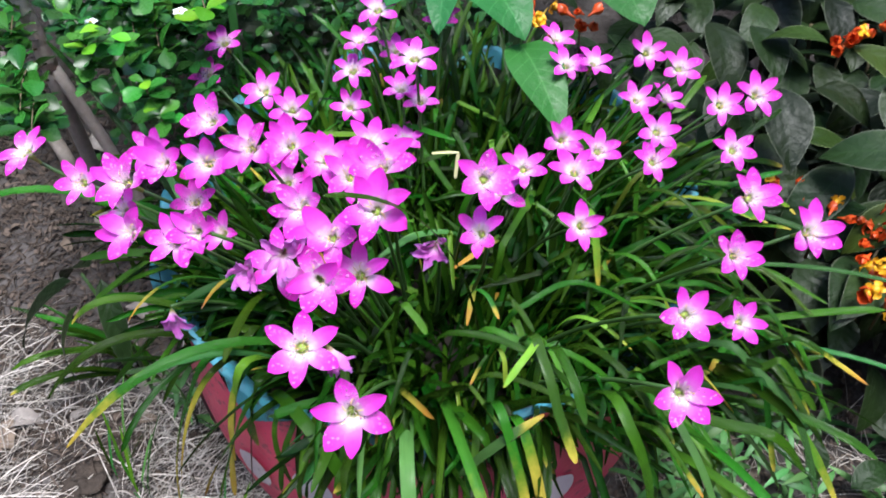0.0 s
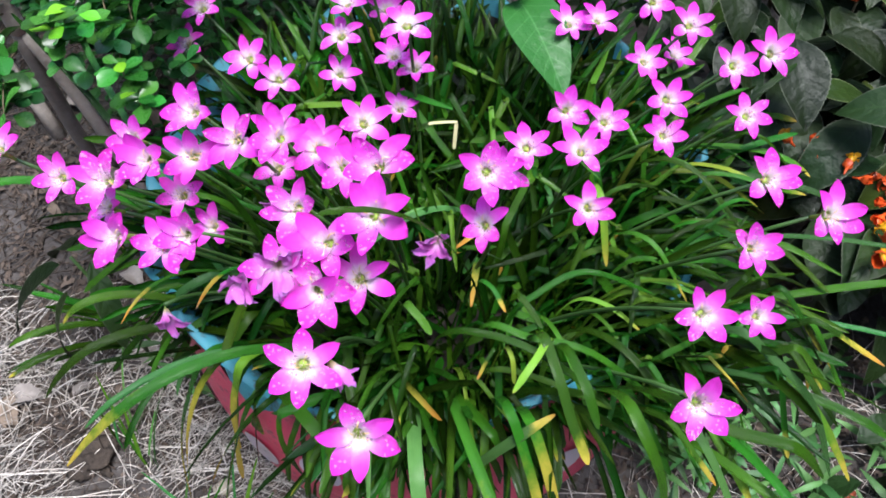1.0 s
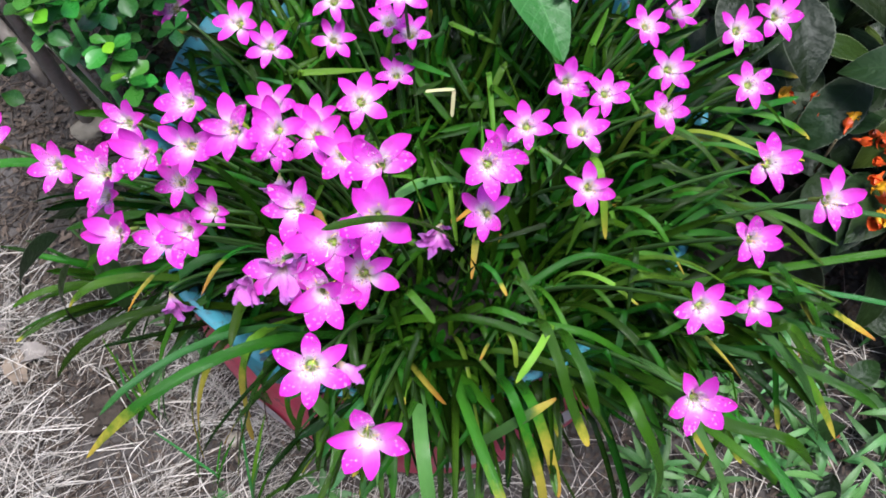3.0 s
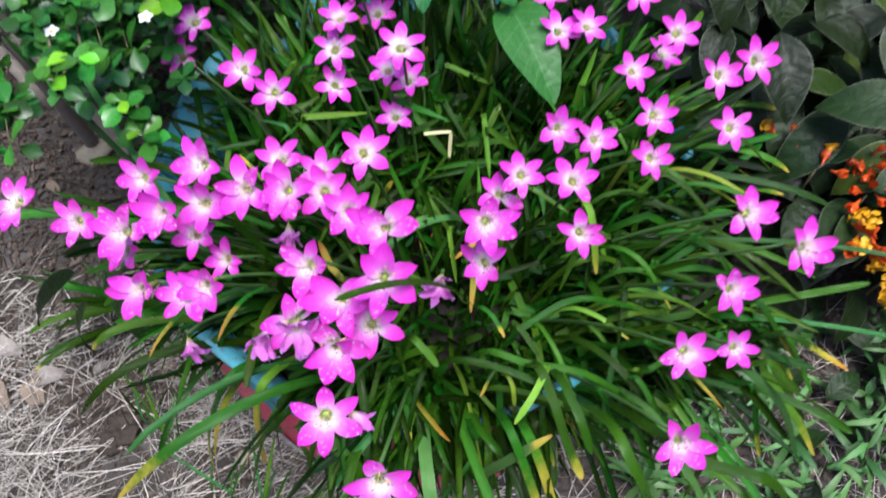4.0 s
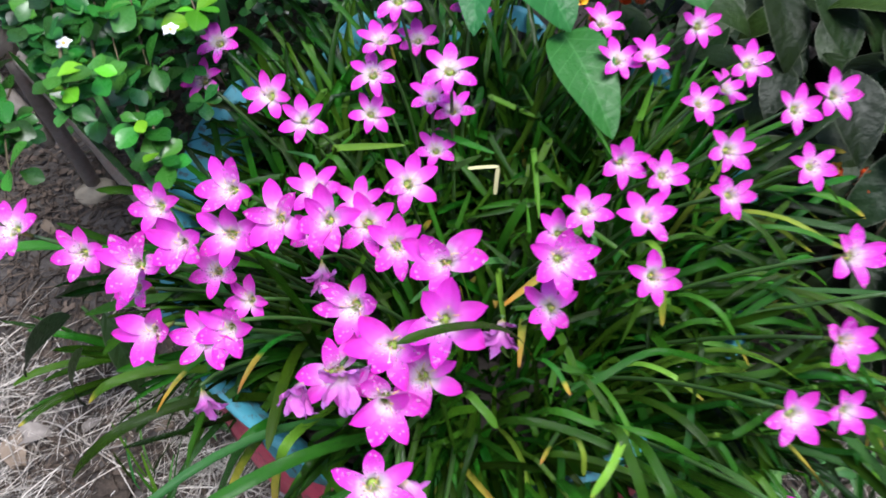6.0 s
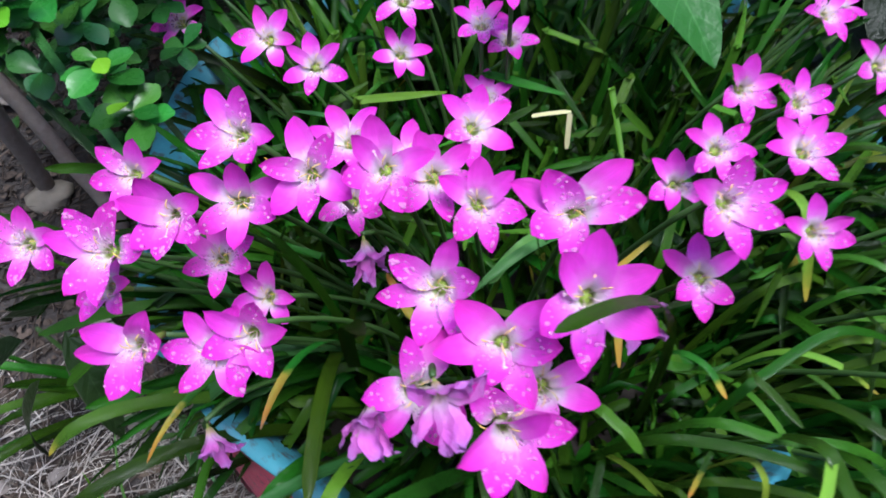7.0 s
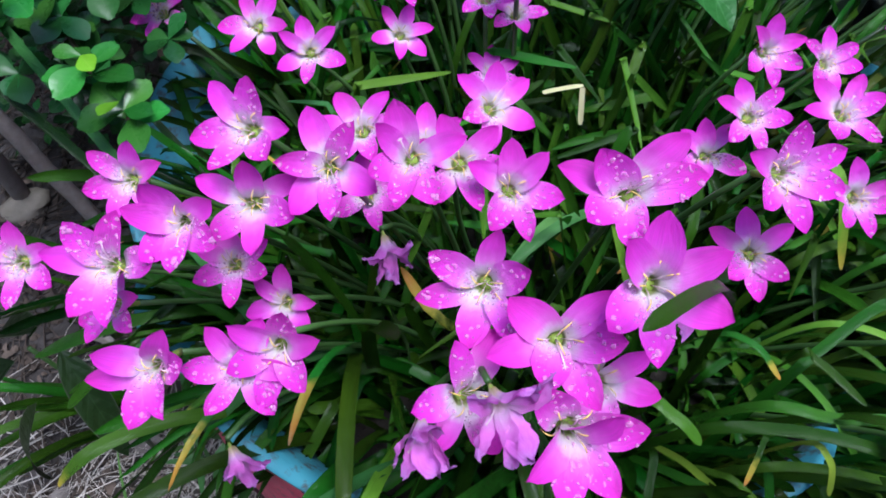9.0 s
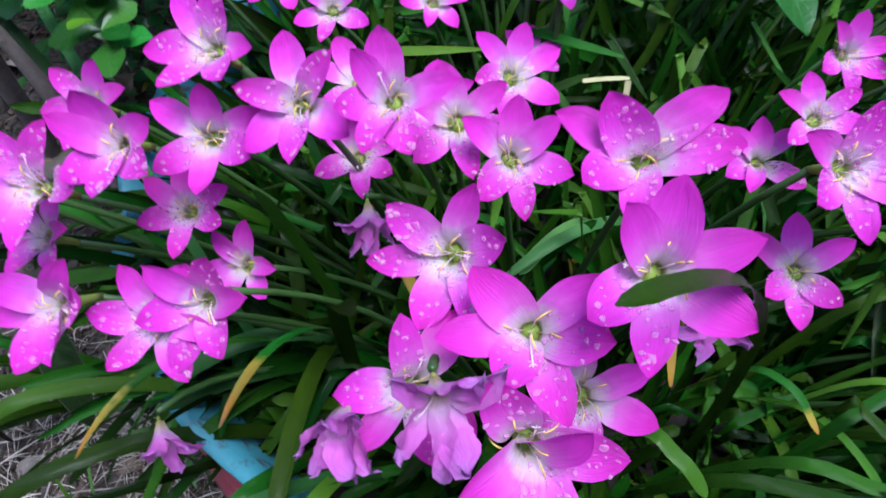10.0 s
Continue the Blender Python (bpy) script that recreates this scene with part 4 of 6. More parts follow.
single_leaf((-0.13, 0.48, 0.29), (-0.181, 0.35, 0.505), (-0.192, 0.388, 0.3), 0.009, TIP_BLADE, "short green leaf with a yellow end hanging over the rim", 0.3)
single_leaf((-0.12, 0.46, 0.29), (-0.178, 0.346, 0.49), (-0.152, 0.356, 0.25), 0.0055, GREEN_BLADE, "thin green leaf hanging down the planter")
single_leaf((-0.13, 0.47, 0.29), (-0.1775, 0.349, 0.465), (-0.263, 0.368, 0.22), 0.0085, ORANGE_BLADE, "strap leaf with an orange lower end hanging over the rim", 0.6)
single_leaf((-0.19, 0.45, 0.3), (-0.1285, 0.343, 0.51), (-0.073, 0.304, 0.34), 0.0125, GREEN_BLADE, "broad bright green strap leaf across the planter", tip=0.08)
single_leaf((-0.03, 0.44, 0.29), (-0.03, 0.32, 0.5), (-0.02, 0.245, 0.37), 0.013, BLUE_BLADE, "broad fresh green strap leaf")
single_leaf((0.02, 0.306, 0.40), (0.045, 0.306, 0.45), (0.091, 0.325, 0.473), 0.0095, BLUE_BLADE, "short broad bluish-green leaf at the front", tip=0.35)
single_leaf((-0.2, 0.5, 0.29), (-0.3, 0.45, 0.5), (-0.4, 0.41, 0.36), 0.011, BLADE, "green strap leaf hanging over the rim")
single_leaf((-0.2, 0.52, 0.29), (-0.31, 0.48, 0.5), (-0.37, 0.46, 0.42), 0.01, TIP_BLADE, "strap leaf with an orange-brown end")
single_leaf((-0.2, 0.5, 0.3), (-0.3, 0.6, 0.6), (-0.4, 0.79, 0.515), 0.0068, BLUE_BLADE, "dull green strap leaf reaching to the shrub")
single_leaf((-0.22, 0.56, 0.3), (-0.33, 0.64, 0.55), (-0.47, 0.8, 0.53), 0.007, BLADE, "dark green strap leaf reaching to the shrub")
single_leaf((-0.3, 0.9, 0.25), (-0.27, 1.0, 0.58), (-0.36, 1.12, 0.68), 0.012, BLUE_BLADE, "tall pale strap leaf behind the planter")
single_leaf((0.07, 0.62, 0.3), (0.02, 0.6, 0.47), (-0.075, 0.555, 0.4), 0.0085, BLUE_BLADE, "pale bluish strap leaf below the flowers")
single_leaf((-0.17, 0.55, 0.3), (-0.24, 0.5, 0.52), (-0.29, 0.43, 0.465), 0.0064, ORANGE_BLADE, "strap leaf with a withered orange-brown end", 0.5, tip=0.25)
single_leaf((-0.16, 0.56, 0.3), (-0.19, 0.51, 0.5), (-0.222, 0.44, 0.47), 0.0068, ORANGE_BLADE, "strap leaf with a yellow-orange end", 0.5, tip=0.22)
single_leaf((-0.15, 0.55, 0.3), (-0.2, 0.52, 0.48), (-0.29, 0.49, 0.385), 0.0125, BLUE_BLADE, "broad wet bluish-green strap leaf", 0.1, tip=0.1)
single_leaf((-0.175, 0.56, 0.3), (-0.18, 0.52, 0.46), (-0.2, 0.4, 0.44), 0.011, GREEN_BLADE, "dark green strap leaf over the rim", 0.3, tip=0.1)
single_leaf((-0.165, 0.54, 0.3), (-0.175, 0.54, 0.45), (-0.21, 0.56, 0.5), 0.0085, GREEN_BLADE, "upright green strap leaf between the flowers", 0.2, tip=0.1)
single_leaf((-0.17, 0.53, 0.3), (-0.175, 0.51, 0.5), (-0.152, 0.462, 0.535), 0.0105, GREEN_BLADE, "short green strap leaf between the flowers", 0.1, tip=0.1)
single_leaf((0.03, 0.64, 0.3), (-0.01, 0.6, 0.45), (-0.06, 0.562, 0.4), 0.0095, BLUE_BLADE, "pale bluish strap leaf below the flowers", tip=0.06)
single_leaf((0.0195, 0.664, 0.428), (0.021, 0.672, 0.44), (0.023, 0.681, 0.4515), 0.0042, PALE_BLADE, "bleached straw-coloured leaf standing among green ones", tip=0.02)
single_leaf((0.024, 0.682, 0.452), (0.008, 0.683, 0.452), (-0.008, 0.683, 0.45), 0.0042, PALE_BLADE, "bleached folded leaf end", tip=0.03)


# ---- small-leaved shrub ----
def arched_leaf(points, width, material, label, twist=0.0, tip=0.12):
    """One leaf that rises from the soil and runs through the given places."""
    q = [Vector(p) for p in points]
    q = [q[0] * 2 - q[1]] + q + [q[-1] * 2 - q[-2]]
    pts = []
    for a, b, c, d in zip(q, q[1:], q[2:], q[3:]):
        for t in (i / 5 for i in range(5)):
            pts.append(0.5 * (2 * b + (c - a) * t + (2 * a - 5 * b + 4 * c - d) * t * t + (3 * b - a - 3 * c + d) * t ** 3))
    root = Vector((POT.x, POT.y, SOIL_Z))
    s = Sheet()
    s.strip([[p - root for p in row] for row in strap_rows(pts + [q[-2]], width, twist, 0.24, 5, tip)])
    part("leaf", s.mesh("leaf", material), LILY_CLUMP, label=label)


# leaves that arch out over the front of the rim
arched_leaf([(-0.04, 0.43, 0.29), (-0.005, 0.405, 0.46), (0.035, 0.387, 0.5), (0.085, 0.363, 0.5), (0.14, 0.335, 0.46)], 0.0070, GREEN_BLADE, "long green strap leaf lying across the others", tip=0.12)
arched_leaf([(0.0, 0.45, 0.29), (0.035, 0.41, 0.47), (0.075, 0.39, 0.485), (0.13, 0.38, 0.47), (0.2, 0.36, 0.4)], 0.0070, BLADE, "broad green strap leaf lying across the others")
arched_leaf([(0.05, 0.45, 0.29), (0.06, 0.425, 0.49), (0.07, 0.42, 0.5), (0.085, 0.39, 0.5)], 0.0055, GREEN_BLADE, "green strap leaf with a blunt end", tip=0.12)
arched_leaf([(0.02, 0.41, 0.29), (0.06, 0.42, 0.46), (0.085, 0.43, 0.49), (0.13, 0.445, 0.5), (0.2, 0.45, 0.45)], 0.0063, GREEN_BLADE, "bright green strap leaf across the dark middle")
arched_leaf([(0.01, 0.5, 0.29), (0.03, 0.46, 0.46), (0.045, 0.44, 0.49), (0.057, 0.419, 0.48)], 0.0044, ORANGE_BLADE, "strap leaf with a brown withered end", tip=0.12)
arched_leaf([(0.03, 0.41, 0.29), (0.05, 0.385, 0.47), (0.058, 0.37, 0.49), (0.06, 0.355, 0.47)], 0.0041, YELLOW_BLADE, "short pale yellow-green leaf end", tip=0.08)
arched_leaf([(0.06, 0.42, 0.29), (0.05, 0.4, 0.44), (0.042, 0.39, 0.455), (0.03, 0.374, 0.44)], 0.0033, ORANGE_BLADE, "thin leaf with an orange end", tip=0.12)
arched_leaf([(-0.06, 0.45, 0.29), (-0.035, 0.42, 0.49), (-0.02, 0.402, 0.51), (-0.008, 0.388, 0.5)], 0.0070, BLADE, "broad green strap leaf cut off short", tip=0.12)
arched_leaf([(-0.02, 0.43, 0.29), (-0.02, 0.405, 0.45), (-0.032, 0.375, 0.455), (-0.05, 0.33, 0.4)], 0.0048, GREEN_BLADE, "green strap leaf hanging towards the rim")
arched_leaf([(0.01, 0.41, 0.29), (0.035, 0.385, 0.43), (0.075, 0.372, 0.45), (0.15, 0.35, 0.42)], 0.0059, BLADE, "dark green strap leaf over the rim")
arched_leaf([(0.06, 0.45, 0.29), (0.078, 0.385, 0.5), (0.09, 0.35, 0.51), (0.101, 0.314, 0.487), (0.114, 0.286, 0.462)], 0.0085, TIP_BLADE, "green strap leaf with a yellow end hanging over the rim", tip=0.08)
arched_leaf([(0.09, 0.45, 0.29), (0.096, 0.38, 0.49), (0.108, 0.335, 0.52), (0.119, 0.3, 0.5)], 0.008, GREEN_BLADE, "green strap leaf bent over the rim", tip=0.12)
arched_leaf([(0.1, 0.43, 0.3), (0.092, 0.385, 0.49), (0.075, 0.352, 0.52), (0.055, 0.328, 0.51)], 0.0062, YELLOW_BLADE, "short yellow-green strap leaf", tip=0.15)
arched_leaf([(0.04, 0.42, 0.29), (0.05, 0.345, 0.46), (0.064, 0.306, 0.45), (0.078, 0.27, 0.4), (0.085, 0.25, 0.33)], 0.0085, HALF_BLADE, "strap leaf turned yellow and orange below")
arched_leaf([(0.06, 0.42, 0.29), (0.07, 0.34, 0.44), (0.085, 0.3, 0.42), (0.098, 0.265, 0.36)], 0.0095, HALF_BLADE, "yellowing strap leaf hanging down the planter")
arched_leaf([(0.12, 0.42, 0.3), (0.135, 0.33, 0.5), (0.148, 0.285, 0.52), (0.168, 0.262, 0.465), (0.178, 0.25, 0.38)], 0.0095, GREEN_BLADE, "broad bright green strap leaf hanging over the rim")
arched_leaf([(0.16, 0.44, 0.3), (0.175, 0.34, 0.49), (0.196, 0.285, 0.5), (0.222, 0.25, 0.45), (0.245, 0.225, 0.37)], 0.007, BLUE_BLADE, "pale silvery green strap leaf hanging out over the soil")
arched_leaf([(0.14, 0.43, 0.3), (0.16, 0.32, 0.52), (0.2, 0.278, 0.545), (0.24, 0.262, 0.55), (0.268, 0.25, 0.52)], 0.0095, GREEN_BLADE, "dark green strap leaf standing out from the rim")
arched_leaf([(0.18, 0.47, 0.31), (0.25, 0.405, 0.46), (0.285, 0.379, 0.456), (0.324, 0.347, 0.423), (0.36, 0.31, 0.34)], 0.0095, BLUE_BLADE, "long pale strap leaf hanging out over the weeds")
arched_leaf([(0.2, 0.48, 0.31), (0.29, 0.44, 0.44), (0.34, 0.42, 0.4), (0.377, 0.395, 0.346)], 0.0075, TIP_BLADE, "strap leaf with a yellow tan end")
arched_leaf([(0.2, 0.5, 0.31), (0.3, 0.45, 0.42), (0.35, 0.42, 0.38), (0.37, 0.4, 0.33)], 0.0065, ORANGE_BLADE, "strap leaf with a pale tan end")


# leaves hanging down the bare stretch of the planter's wall
arched_leaf([(-0.17, 0.5, 0.29), (-0.215, 0.425, 0.42), (-0.255, 0.4, 0.36), (-0.285, 0.385, 0.27), (-0.305, 0.37, 0.16)], 0.0115, HALF_BLADE, "broad strap leaf with a yellow lower half hanging to the straw", 0.3, 0.06)
arched_leaf([(-0.15, 0.5, 0.29), (-0.185, 0.415, 0.42), (-0.208, 0.395, 0.35), (-0.225, 0.387, 0.27), (-0.236, 0.378, 0.2)], 0.0095, HALF_BLADE, "strap leaf with a yellow lower half hanging over the rim", -0.4, 0.1)
arched_leaf([(-0.13, 0.48, 0.29), (-0.165, 0.395, 0.42), (-0.19, 0.385, 0.34), (-0.213, 0.37, 0.2)], 0.0085, GREEN_BLADE, "green strap leaf hanging down the planter", 0.4, 0.15)
arched_leaf([(-0.14, 0.47, 0.29), (-0.175, 0.39, 0.4), (-0.22, 0.36, 0.3), (-0.25, 0.335, 0.2)], 0.0085, TIP_BLADE, "strap leaf with a yellow end over the straw", 0.6, 0.15)


def front_spray():
    """Short straight leaves, many of them kinked, crossing one another over the front and side of the rim."""
    rng = random.Random(64)
    done = 0
    while done < 100:
        x0 = rng.uniform(-0.03, 0.25)
        root = Vector((x0, rng.uniform(0.4, 0.5), SOIL_Z))
        a = radians(-88 + (x0 + 0.02) * 270 + rng.gauss(0, 24))
        out = Vector((math.cos(a), math.sin(a), 0))
        high, far = rng.uniform(0.09, 0.19), rng.uniform(0.05, 0.1)
        top = root + out * far + Vector((0, 0, high))
        b = a + rng.gauss(0, 0.6)
        fall = rng.uniform(-0.1, 1.3)
        end = top + Vector((math.cos(b), math.sin(b), -fall)).normalized() * rng.uniform(0.04, 0.1)
        pts = [root, root.lerp(top, 0.6) + Vector((0, 0, 0.012)), root.lerp(top, 0.93), top.lerp(end, 0.1), top.lerp(end, 0.6), end]
        if in_hollow(pts[1:]) or any(0.112 < p.x < 0.16 and p.y < 0.3 or -0.01 < p.x < 0.1 and p.y < 0.345 and p.z > 0.42 for p in pts):
            continue
        mat = (GREEN_BLADE, BLADE, BLADE, GREEN_BLADE, TIP_BLADE, BLADE, GREEN_BLADE, BLADE, BLADE, ORANGE_BLADE, BLADE, GREEN_BLADE, BLADE, BLADE, GREEN_BLADE, BLADE, BLADE, YELLOW_BLADE)[done % 18]
        arched_leaf(pts, rng.uniform(0.0048, 0.0085), mat, "", rng.uniform(-1.6, 1.6), rng.uniform(0.06, 0.3))
        done += 1


front_spray()


def back_spray():
    """Short bright leaves, bent and broken, among the stems at the back, and a fan of straight ones towards the bronze plant."""
    rng = random.Random(65)
    for n in range(150):
        root = Vector((rng.uniform(-0.2, 0.27), rng.uniform(0.53, 0.8), SOIL_Z))
        a = rng.uniform(-3.1, 3.1)
        top = root + Vector((math.cos(a), math.sin(a), 0)) * rng.uniform(0.01, 0.06) + Vector((0, 0, rng.uniform(0.08, 0.17)))
        b = a + rng.gauss(0, 1.0)
        end = top + Vector((math.cos(b), math.sin(b), rng.uniform(-1.3, 0.2))).normalized() * rng.uniform(0.025, 0.075)
        pts = [root, root.lerp(top, 0.5), root.lerp(top, 0.97), top.lerp(end, 0.03), top.lerp(end, 0.5), end]
        arched_leaf(pts, rng.uniform(0.005, 0.0085), (FRESH_BLADE, GREEN_BLADE, FRESH_BLADE, BLADE, FRESH_BLADE, BLADE)[n % 6], "", rng.uniform(-1.2, 1.2), rng.uniform(0.1, 0.4))
    for n in range(48):
        root = Vector((rng.uniform(0.08, 0.26), rng.uniform(0.47, 0.68), SOIL_Z))
        a = radians(rng.gauss(-22, 22))
        far = rng.uniform(0.09, 0.2)
        rise = rng.uniform(0.12, 0.19)
        side = Vector((math.cos(a), math.sin(a), 0))
        pts = [root, root + side * far * 0.3 + Vector((0, 0, rise * 0.8)), root + side * far * 0.62 + Vector((0, 0, rise)), root + side * far + Vector((0, 0, rise * rng.uniform(0.65, 1.0)))]
        arched_leaf(pts, rng.uniform(0.0045, 0.0075), (FRESH_BLADE, FRESH_BLADE, GREEN_BLADE, YELLOW_BLADE, FRESH_BLADE, TIP_BLADE, GREEN_BLADE, FRESH_BLADE)[n % 8], "", rng.uniform(-0.9, 0.9), rng.uniform(0.1, 0.35))


back_spray()


def spoon_rows(length, width, droop, n, across):
    """Rows of a small leaf that is narrow at its foot and round and notched at its end, along +y."""
    rows, y, z = [], 0.0, 0.0
    for i in range(n + 1):
        t = (i / n) ** 0.85
        u = max(0.0, (t - 0.64) / 0.36)
        w = 0.5 * width * (0.08 + 0.92 * math.sin(math.pi / 2 * min(1.0, t / 0.64)) ** 1.3) * math.sqrt(max(0.12, 1 - u * u))
        if i:
            step = length * (t - ((i - 1) / n) ** 0.85)
            y += math.cos(droop * (t - 0.3)) * step
            z -= math.sin(droop * (t - 0.3)) * step
        row = []
        for j in range(across):
            s = 2 * j / (across - 1) - 1
            notch = 0.035 * length * (j % 2) if i == n else 0.0
            row.append(Vector((s * w, y + notch - 0.05 * length * s * s * u, z + 0.2 * w * s * s)))
        rows.append(row)
    return rows


def shrub_bank(material):
    bank = []
    for n in range(5):
        rows = spoon_rows(0.026 + 0.0025 * n, 0.0182 + 0.0014 * n, 0.2 + 0.1 * n, 11, 7)
        s = Sheet()
        s.strip(rows)
        bank.append(s.mesh("leaf", material))
    return bank


def leaf_pose(p, d, rng, tilt=0.5):
    """A leaf at p that grows along d, its face towards the sky."""
    d = Vector(d).normalized()
    side = d.cross(Vector((0, 0, 1)))
    side = side.normalized() if side.length > 0.05 else Vector((1, 0, 0))
    up = side.cross(d)
    m = Matrix((side, d, up)).transposed().to_4x4()
    return Matrix.Translation(p) @ m @ Matrix.Rotation(rng.uniform(-tilt, tilt), 4, "Y") @ Matrix.Rotation(rng.uniform(-tilt, tilt) * 0.6, 4, "X")


def add_mesh(sheet, rows, m):
    sheet.strip([[m @ p for p in row] for row in rows])


def bare_gap(p):
    """The gap in the shrub's leaves through which its bare branches show."""
    x, y = p[0] - 0.83 * (p[2] - 0.5), p[1] + 1.45 * (p[2] - 0.5)
    return 0.62 < y < 0.95 and -0.406 - 0.51 * (y - 0.632) < x < -0.345 - 0.593 * (y - 0.631)


def build_shrub():
    rng = random.Random(8)
    root = Vector((-0.62, 0.99, 0.0))
    shrub = thing("small_leaved_shrub", Matrix.Translation(root), "garden shrub with small glossy green leaves on brown branches", "shrub")
    bank, young = shrub_bank(SHRUB_LEAF), shrub_bank(YOUNG_LEAF)
    for pts, r0, r1 in ((bend((-0.62, 1.02, 0.0), (-0.585, 0.96, 0.25), (-0.572, 0.952, 0.4), 8), 0.0125, 0.0115), (bend((-0.5, 0.93, 0.0), (-0.515, 0.93, 0.24), (-0.572, 0.955, 0.4), 8), 0.0105, 0.009), (bend((-0.572, 0.952, 0.39), (-0.565, 0.94, 0.46), (-0.56, 0.93, 0.56), 8), 0.013, 0.01), (bend((-0.72, 1.12, 0.0), (-0.8, 1.2, 0.3), (-0.95, 1.3, 0.6), 8), 0.014, 0.008)):
        s = Sheet()
        s.tube([p - root + 0.006 * noise.noise_vector(p * 14) for p in pts], [r0 + (r1 - r0) * i / 8 for i in range(9)], 9)
        part("branch", s.mesh("branch", BARK), shrub, label="bare brown branch")
    # sprays: twigs that carry leaves, near ones first
    sprays = []
    for x, y, z in ((-0.404, 0.854, 0.57), (-0.358, 0.844, 0.58), (-0.325, 0.833, 0.57), (-0.353, 0.777, 0.59), (-0.317, 0.773, 0.59), (-0.401, 0.756, 0.55), (-0.334, 0.737, 0.57), (-0.312, 0.742, 0.56), (-0.385, 0.727, 0.55), (-0.337, 0.731, 0.54), (-0.292, 0.849, 0.56), (-0.271, 0.804, 0.57), (-0.55, 0.865, 0.5), (-0.539, 0.795, 0.48), (-0.511, 0.766, 0.48), (-0.494, 0.745, 0.47), (-0.451, 0.664, 0.5), (-0.48, 0.707, 0.5), (-0.468, 0.868, 0.58), (-0.273, 0.88, 0.55), (-0.412, 0.814, 0.58), (-0.405, 0.894, 0.52), (-0.42, 0.95, 0.55), (-0.35, 0.97, 0.55)):
        sprays.append(((x - 0.06, y + 0.17, z - 0.05), (x, y, z), 3))
    for _ in range(14):
        a = Vector((rng.uniform(-0.8, -0.35), rng.uniform(0.98, 1.3), rng.uniform(0.42, 0.55)))
        sprays.append((a, a + Vector((rng.uniform(-0.1, 0.1), rng.uniform(-0.12, 0.0), rng.uniform(0.04, 0.1))), 1))
    for n, (a, b, many) in enumerate(sprays):
        pts = bend(a, Vector(a).lerp(Vector(b), 0.5) + Vector((0, 0, 0.03)), b, 7)
        s = Sheet()
        s.tube([p - root for p in pts], [0.0015 - 0.0001 * i for i in range(8)], 5)
        part("twig", s.mesh("twig", TWIG), shrub)
        for q in range(many):
            p = pts[7 - 2 * (q % 3)] + (Vector((rng.gauss(0, 0.022), rng.gauss(0, 0.022), rng.gauss(0, 0.01))) * (0.5 if pts[7].x < -0.44 else 1.0) if q else Vector())
            fresh = rng.random() < (0.26 if q % 3 == 0 else 0.08)
            if bare_gap(p):
                continue
            for k in range(5):
                w = k * 2.4 + q + rng.uniform(-0.3, 0.3)
                d = (math.cos(w), math.sin(w) - 0.25, rng.uniform(0.0, 0.55))
                size = rng.uniform(0.7, 1.0) if fresh else rng.uniform(0.8, 1.15)
                m = Matrix.Translation(-root) @ leaf_pose(p + Vector((rng.gauss(0, 0.004), rng.gauss(0, 0.004), rng.gauss(0, 0.006))), d, rng, 0.7) @ Matrix.Scale(size, 4)
                part("leaf", (young if fresh else bank)[rng.randrange(5)], shrub, m, "young yellow-green leaf" if fresh else "")
    # open leaf rosettes at the twig ends nearest to the flowers
    for n, p in enumerate(((-0.289, 0.639, 0.536), (-0.306, 0.664, 0.552), (-0.335, 0.69, 0.59), (-0.352, 0.664, 0.61), (-0.405, 0.8, 0.5))):
        p = Vector(p)
        s = Sheet()
        s.tube([q - root for q in bend(p + Vector((-0.05, 0.12, -0.05)), p + Vector((-0.02, 0.05, -0.01)), p, 5)], [0.0016] * 6, 5)
        part("twig", s.mesh("twig", TWIG), shrub)
        for k in range(8):
            w = k * 2.4 + n + rng.uniform(-0.2, 0.2)
            up = 0.008 * (k // 3)
            m = Matrix.Translation(-root) @ leaf_pose(p + Vector((0, 0, up)), (math.cos(w), math.sin(w), rng.uniform(0.05, 0.4)), rng, 0.3) @ Matrix.Scale(rng.uniform(0.85, 1.08) - 0.17 * (k // 3), 4)
            part("leaf", (young if k == 7 or n == 3 and k < 2 else bank)[k % 5], shrub, m, "young yellow-green leaf" if k == 7 or n == 3 and k < 2 else "")
    s = Sheet()
    base = spoon_rows(0.027, 0.0185, 0.4, 6, 3)
    for _ in range(11000):
        x = rng.uniform(-1.4, -0.14)
        y = rng.uniform(0.72, 2.0)
        top = 0.6 + 0.06 * noise.noise(Vector((x * 6, y * 6, 0))) - 0.12 * max(0.0, (x + 0.35) / 0.2)
        z = top - 0.4 * rng.random() ** 2
        if y < 1.1 and z < 0.4 + 0.28 * (1.1 - y):
            continue
        if y < 0.97 and (x < -0.5 or x > -0.34 or rng.random() < 0.5):
            continue
        if y < 1.12 and x < -0.43 or bare_gap((x, y, z)):
            continue
        if y < 1.0 and z < 0.55 and -0.56 < x < -0.3:
            continue
        if noise.noise(Vector((x * 9, y * 9, z * 9))) < -0.3 or y > 1.25 and math.hypot((x + 0.72) / 0.68, (y - 1.25) / 0.72) > 1 + 0.35 * noise.noise(Vector((x * 3, y * 3, 2))):
            continue
        m = Matrix.Translation(-root) @ leaf_pose((x, y, z), (rng.uniform(-1, 1), rng.uniform(-1.2, 0.8), rng.uniform(-0.3, 0.6)), rng) @ Matrix.Scale(rng.uniform(0.65, 1.05), 4)
        add_mesh(s, base, m)
